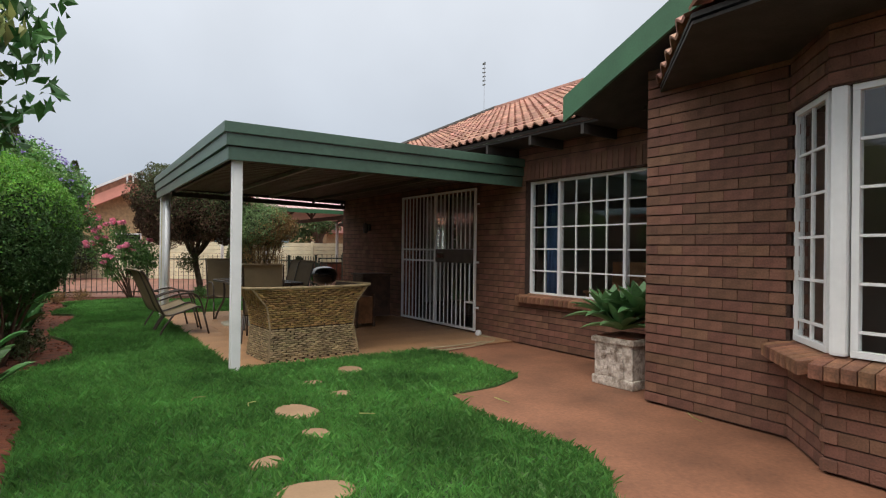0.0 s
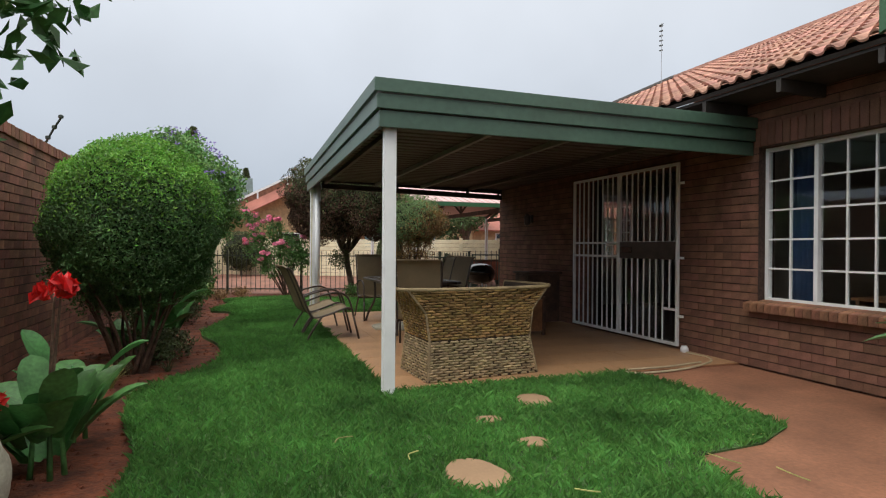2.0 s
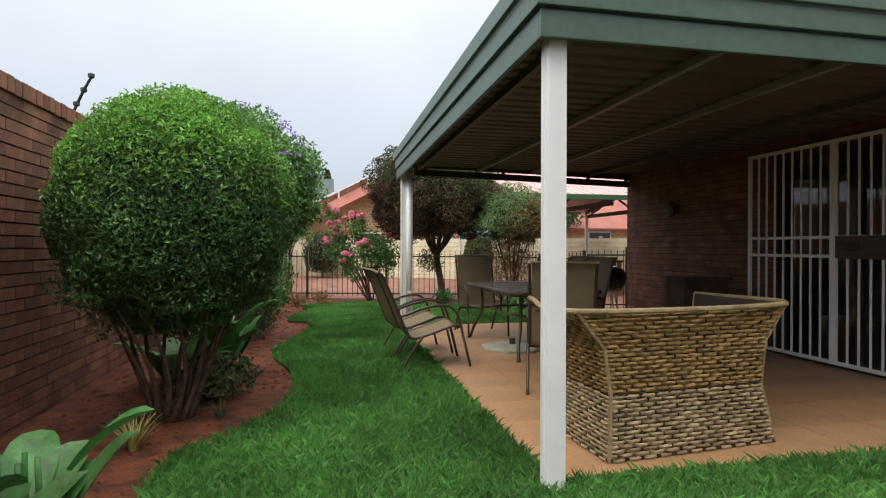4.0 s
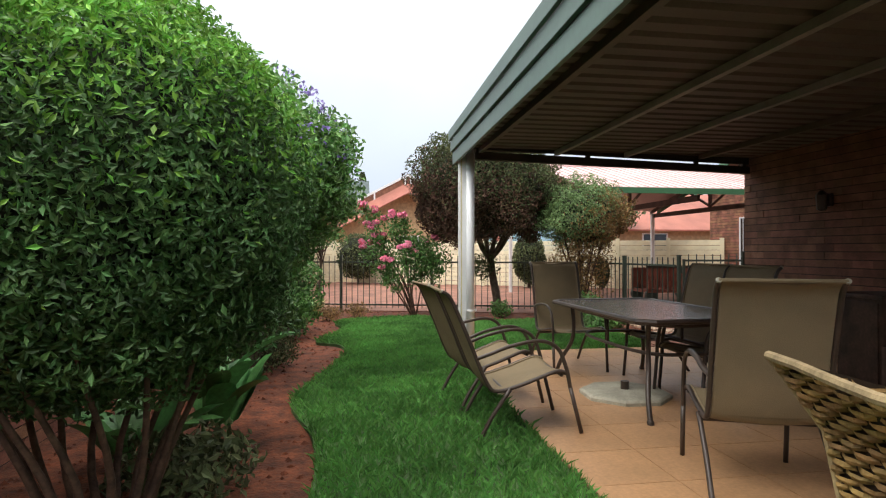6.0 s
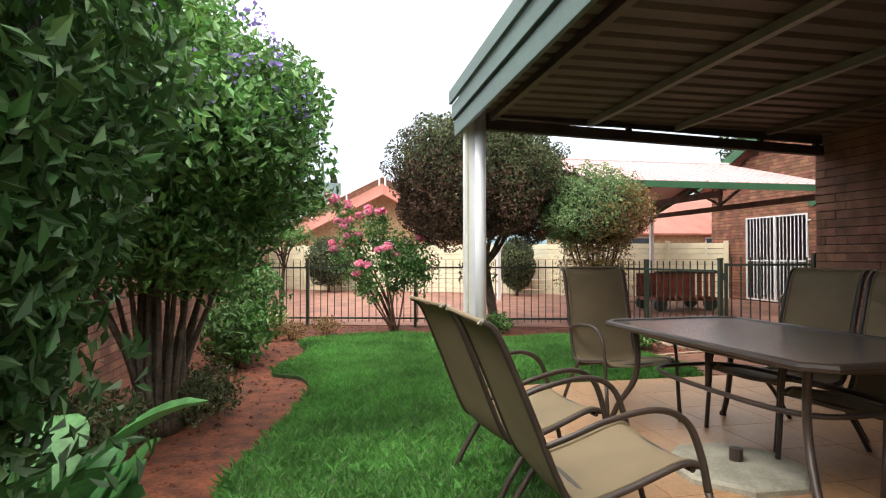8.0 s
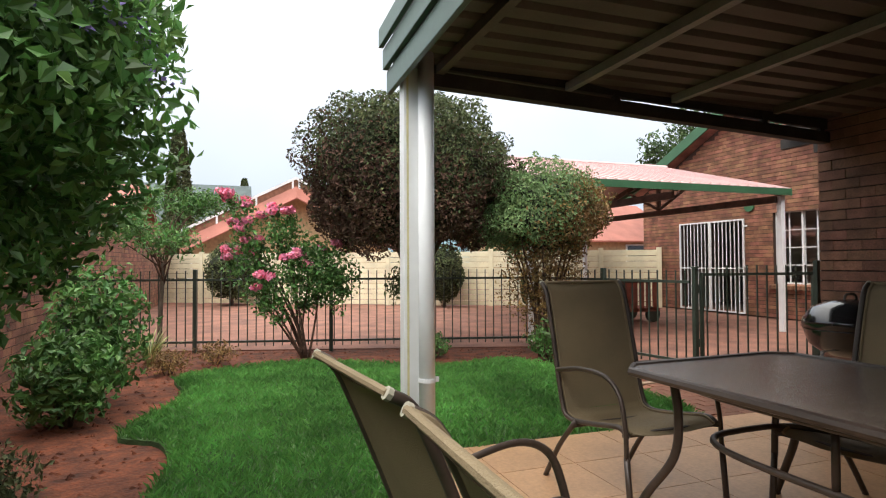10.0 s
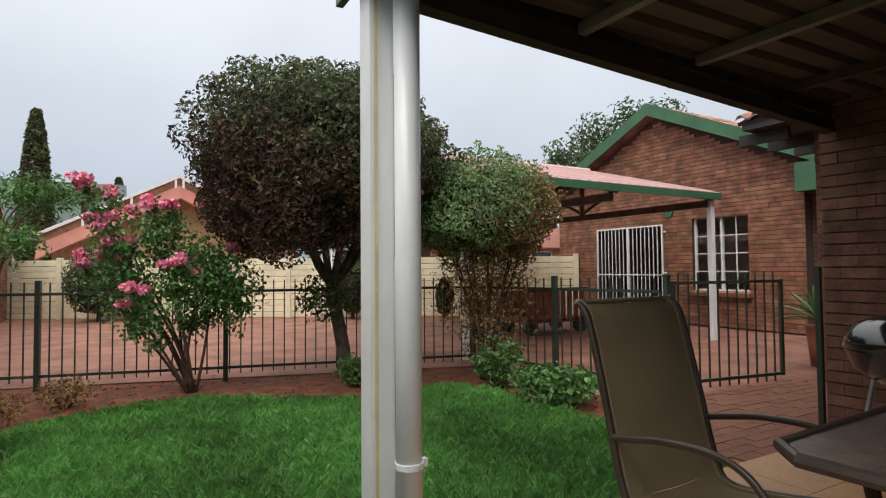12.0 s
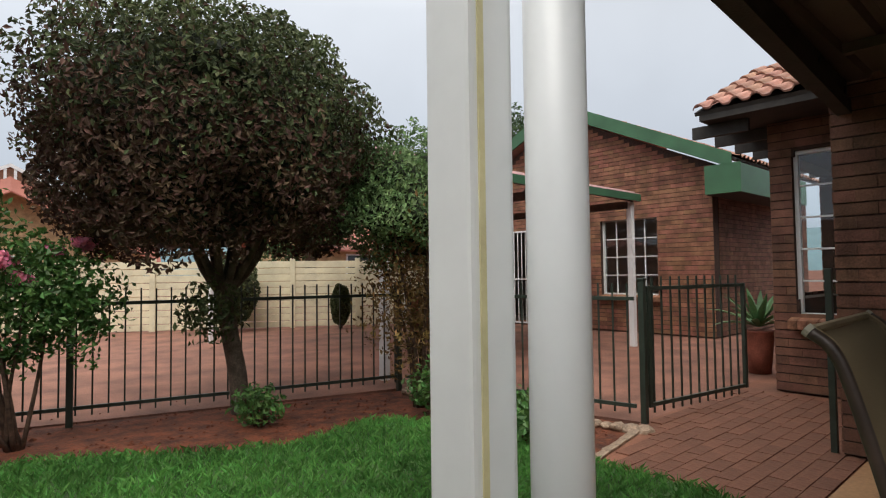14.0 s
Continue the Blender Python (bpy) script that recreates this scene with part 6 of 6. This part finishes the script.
canna(-0.62, 5.22, 0.66, [(0.07, -0.04, 1.02), (0.02, 0.03, 1.0)], "clump of broad-leaved cannas with red flowers", 24)
canna(-1.04, 4.95, 0.66, [(0.18, 0.0, 0.52)], "clump of broad-leaved cannas with red flowers", 14)
canna(-0.66, 5.86, 0.95, [], "clump of broad-leaved cannas, not in flower", 12)
canna(-0.48, 9.28, 1.15, [], "tall broad-leaved plant at the foot of the flowering shrub", 17, (0.7, 1.35), (0.17, 0.24))
canna(-0.85, 8.85, 0.55, [], "broad-leaved plant at the foot of the round shrub", 9)
bm = bmesh.new()
bmesh.ops.create_icosphere(bm, subdivisions=4, radius=1.0)
for v in bm.verts:
    q = 1 + 0.12 * noise.noise(v.co * 1.6) + 0.04 * noise.noise(v.co * 5)
    v.co = Vector((v.co.x * 0.15 * q, v.co.y * 0.13 * q, v.co.z * 0.22 * q))
bed_rock = bpy.data.meshes.new("bed_rock")
bm.to_mesh(bed_rock)
bm.free()
bed_rock.materials.append(CEMENT)
put("bed_rock", bed_rock, m=pose(-0.80, 4.80, 0.12), label="rounded grey-tan rock standing in the bed", category="rock")
blades("grass_tuft", (-0.70, 7.30), 70, 0.30, 0.010, STRAW, "tuft of dry straw-coloured ornamental grass", "grass tuft", 0.7, 0.9, z=-0.04)
blades("grass_tuft", (-0.30, 7.88), 50, 0.22, 0.007, LEAF_DARK, "low tuft of greyish ornamental grass", "grass tuft", 0.9, 0.8, z=-0.04)
blades("grass_tuft", (-0.32, 16.35), 70, 0.65, 0.022, LEAF_LIME, "arching clump of strap-leaved lilies", "lily clump", 0.8, 0.9, z=-0.04)
blades("grass_tuft", (-0.62, 15.6), 60, 0.60, 0.022, LEAF_MID, "arching clump of strap-leaved lilies", "lily clump", 0.8, 0.9, z=-0.04)


def low_shrub(x, y, r, h, mat, label, n=1500, size=0.05, seed=1, aspect=0.5):
    ob = base("low_shrub", pose(x, y, -0.04), label, "shrub")
    for k in range(5):
        a = 2 * math.pi * k / 5
        limb(ob, [(0.03 * math.cos(a), 0.03 * math.sin(a), 0), (0.5 * r * math.cos(a), 0.5 * r * math.sin(a), h * 0.7)], 0.012, 0.004, TWIG, "stem", 5)
    p, d = crown_points(n, np.array((0, 0, h * 0.55)), (r, r, h * 0.5), seed, 0.35, 0.3)
    leaf_cloud("foliage", p, d, size, mat, ob, aspect)
    return ob


low_shrub(-0.50, 14.45, 0.42, 1.2, LEAF_MID, "dark leafy shrub in the bed by the wall", 2200, 0.08, 3)
low_shrub(-0.55, 13.75, 0.36, 0.7, LEAF_MID, "dark leafy shrub in the bed by the wall", 1800, 0.08, 4)
low_shrub(-0.55, 11.6, 0.34, 0.40, LEAF_DARK, "low grey-green shrub at the bed's edge", 1500, 0.04, 5)
low_shrub(-0.5, 11.95, 0.30, 0.35, LEAF_DARK, "low grey-green shrub at the bed's edge", 1200, 0.04, 6)
low_shrub(-0.06, 15.75, 0.24, 0.28, LEAF_OCHRE, "small dry bush at the bed's edge", 900, 0.035, 7)
low_shrub(0.42, 16.25, 0.26, 0.28, LEAF_OCHRE, "small dry bush at the bed's edge", 900, 0.035, 8)
low_shrub(3.05, 15.75, 0.22, 0.32, LEAF_MID, "small bright green bush under the tree", 500, 0.06, 9)
low_shrub(4.30, 14.02, 0.38, 0.34, LEAF_MID, "low spreading green bush beside the lawn", 1100, 0.07, 10, 0.7)
low_shrub(4.3, 14.9, 0.3, 0.5, LEAF_MID, "leafy growth at the foot of the standard shrub", 800, 0.06, 11, 0.6)
yt = base("young_tree", pose(-0.32, 17.15, -0.04), "young tree with a thin trunk and a light open crown", "tree")
limb(yt, [(0, 0, 0), (0.02, 0, 0.6), (0.05, 0, 1.25)], 0.035, 0.025, name="trunk")
P, D = [], []
for k in range(13):
    a = 2.4 * k
    q = 0.30 + 0.5 * random.random()
    e = (q * math.cos(a), 0.8 * q * math.sin(a), random.uniform(1.45, 2.15))
    limb(yt, [(0.05, 0, 0.95 + 0.025 * k), (0.45 * e[0], 0.45 * e[1], 0.85 * e[2]), e], 0.013, 0.004, TWIG)
    p, d = crown_points(330, np.array(e), (0.27, 0.24, 0.20), k, 0.5, 0.1)
    P.append(p), D.append(d)
leaf_cloud("crown", np.concatenate(P), np.concatenate(D), 0.065, LEAF_MID, yt, 0.4)
low_shrub(-0.45, 8.5, 0.35, 0.35, LEAF_DARK, "low dark growth under the round shrub", 1200, 0.06, 13)
low_shrub(-0.95, 10.9, 0.4, 0.4, LEAF_DARK, "low dark growth under the flowering shrub", 1300, 0.05, 15)

# edging stones and clods
for i in range(26):
    t = i / 25
    x, y = 5.15 - 0.35 * t, 13.45 + 2.4 * t
    bm = bmesh.new()
    bmesh.ops.create_icosphere(bm, subdivisions=2, radius=random.uniform(0.05, 0.085))
    for v in bm.verts:
        v.co *= 1 + 0.3 * noise.noise(v.co * 14 + Vector((i, 0, 0)))
        v.co.z *= 0.6
    me = bpy.data.meshes.new("edging_stone")
    bm.to_mesh(me)
    bm.free()
    me.materials.append(ROCK)
    put("edging_stone", me, m=pose(x - 0.10, y, -0.015, 0, 0, random.uniform(0, 360)), label="pale rough edging stone along the fence", category="stone", group="edging stones along the fence")
# pale kerb pieces between the bed and the paved path
for i in range(7):
    t = i / 6
    me = bpy.data.meshes.new("kerb_stone")
    bm = boxes((-0.078, 0.078, -0.03, 0.03, -0.05, 0.022), bevel=0.010)
    for v in bm.verts:
        v.co += Vector((0, 0.008, 0.006)) * noise.noise(v.co * 18 + Vector((i * 3, 0, 0)))
    bm.to_mesh(me)
    bm.free()
    me.materials.append(ROCK)
    put("kerb_stone", me, m=pose(4.16 + 0.93 * t, 13.325 + 0.17 * t, -0.016, 0, 0, 10 + random.uniform(-4, 4)), label="pale worn kerb stone between soil and paved path", category="kerb stone", group="kerb stones along the path")
n = 5200
px, py = rng.uniform(-1.5, 4.9, n), rng.uniform(2.5, 17.2, n)
k = ~inside(px, py, LAWN) & ((px < 0.4) | (py > 12.6))
px, py = px[k], py[k]
cs = rng.uniform(0.006, 0.024, len(px))
oct_v = np.array([(1, 0, 0), (0, 1, 0), (-1, 0, 0), (0, -1, 0), (0, 0, 0.8), (0, 0, -0.5)])
oct_f = np.array([(0, 1, 4), (1, 2, 4), (2, 3, 4), (3, 0, 4), (1, 0, 5), (2, 1, 5), (3, 2, 5), (0, 3, 5)])
v = oct_v[None] * cs[:, None, None] * rng.uniform(0.6, 1.3, (len(px), 6, 1)) + np.stack([px, py, -0.033 + 0 * px], 1)[:, None]
put("soil_clods", fast_mesh("soil_clods", v.reshape(-1, 3), (oct_f[None] + 6 * np.arange(len(px))[:, None, None]).reshape(-1, 3), SOIL), label="loose red clods of soil in the beds", category="soil", kind="stuff")
# dry stalks on the path and lawn
for x, y, a, L in ((3.45, 4.35, 20, 0.22), (3.75, 4.55, 70, 0.16), (3.05, 4.05, 110, 0.2), (4.1, 2.55, 60, 0.25), (0.9, 5.0, 40, 0.15), (2.0, 3.9, 150, 0.12), (1.25, 4.6, 60, 0.14), (3.2, 3.75, 95, 0.2)):
    me = bpy.data.meshes.new("dry_stalk")
    bm = tube(bend([(0, 0, 0.004), (L * 0.4, 0.02, 0.012), (L, -0.015, 0.004)], 3), 0.004, 5)
    bm.to_mesh(me)
    bm.free()
    me.materials.append(STRAW)
    put("dry_stalk", me, m=pose(x, y, 0.005 if x > 2.9 else 0.05, 0, 0, a), label="dry straw-coloured plant stalk on the ground", category="stalk", group="dry stalks on the ground")
# interior: curtain, desk and glass doors
for y0 in (5.85, 3.62):
    vs, fs = [], []
    for i in range(25):
        y = y0 + 0.16 - i * 0.012
        x = 5.80 + 0.025 * math.sin(i * 1.3)
        vs += [(x, y, 0.6), (x, y, 2.35)]
        if i:
            fs.append((2 * i - 2, 2 * i, 2 * i + 1, 2 * i - 1))
    put("curtain", mesh_of("curtain", vs, fs, CURTAIN, smooth=True), label="blue curtain drawn aside behind the window", category="curtain", group="curtains of the long window")
dk = base("desk", pose(6.3, 4.75, 0.015), "varnished wooden desk behind the long window", "desk")
part("top", boxes((-0.3, 0.3, -0.75, 0.75, 0.72, 0.75), bevel=0.005), DESK, dk)
part("back_panel", boxes((0.26, 0.29, -0.72, 0.72, 0.75, 1.15), bevel=0.005), DESK, dk)
for sy in (-0.72, 0.68):
    part("side", boxes((-0.28, 0.28, sy, sy + 0.04, 0, 0.72)), DESK, dk)
dr = base("door_1", pose(5.50, DOOR[1], 0.03, 0, 0, -90), "dark-framed sliding glass door behind the security gate", "door", kind="structure")
dw, dh = DOOR[1] - DOOR[0], DOOR[3] - 0.03
part("door_frame", boxes((0, 0.05, 0, 0.06, 0, dh), (dw - 0.05, dw, 0, 0.06, 0, dh), (0.05, dw - 0.05, 0, 0.06, dh - 0.05, dh), (0.05, dw - 0.05, 0, 0.06, 0, 0.04), (dw / 2 - 0.03, dw / 2 + 0.03, 0.0, 0.06, 0.04, dh - 0.05)), BRONZE, dr)
for a, b in ((0.05, dw / 2 - 0.03), (dw / 2 + 0.03, dw - 0.05)):
    g = part("pane", boxes((a, b, 0.028, 0.033, 0.04, dh - 0.05)), GLASS, dr)
    g.visible_shadow = False
# pots by the set-back wall
for x, y, r, h in ((8.3, 13.75, 0.17, 0.50),):
    tpot = base("terracotta_pot", pose(x, y, -0.016), "tall terracotta pot by the set-back wall", "pot")
    part("bowl", lathe([(r * 0.7, 0), (r * 0.85, h * 0.5), (r, h * 0.95), (r * 1.08, h), (r * 0.85, h)], 20), TERRA, tpot, smooth=True)
    rosette(x, y, h + 0.02, 22, 0.66, 0.085, "spiky green plant in a terracotta pot")
# brick pavers of the path to the gate
paver = brick_boxes([(0.003, 0.217, 0.003, 0.105)], 0.012)
pv = fast_mesh("paver", paver[0][:, [0, 2, 1]] * (1, 1, -1), paver[1][:, ::-1], PAVER_DARK)
bpath = bpy.data.objects["back_path"]
edge = [(4.02, 12.14), (8.4, 12.14), (8.4, 13.55), (5.25, 13.55), (4.95, 13.42), (4.12, 13.29), (4.06, 12.9)]
for j in range(14):
    for i in range(22):
        x, y = 4.0 + i * 0.22 - (0.11 if j % 2 else 0), 12.14 + j * 0.108
        if all(inside(np.array([x + a]), np.array([y + b]), edge)[0] for a in (0.0, 0.21) for b in (0.0, 0.1)) and x < 7.0:
            put("paver", pv, bpath, Matrix.Translation((x, y, -0.016 + random.uniform(-0.002, 0.002))))
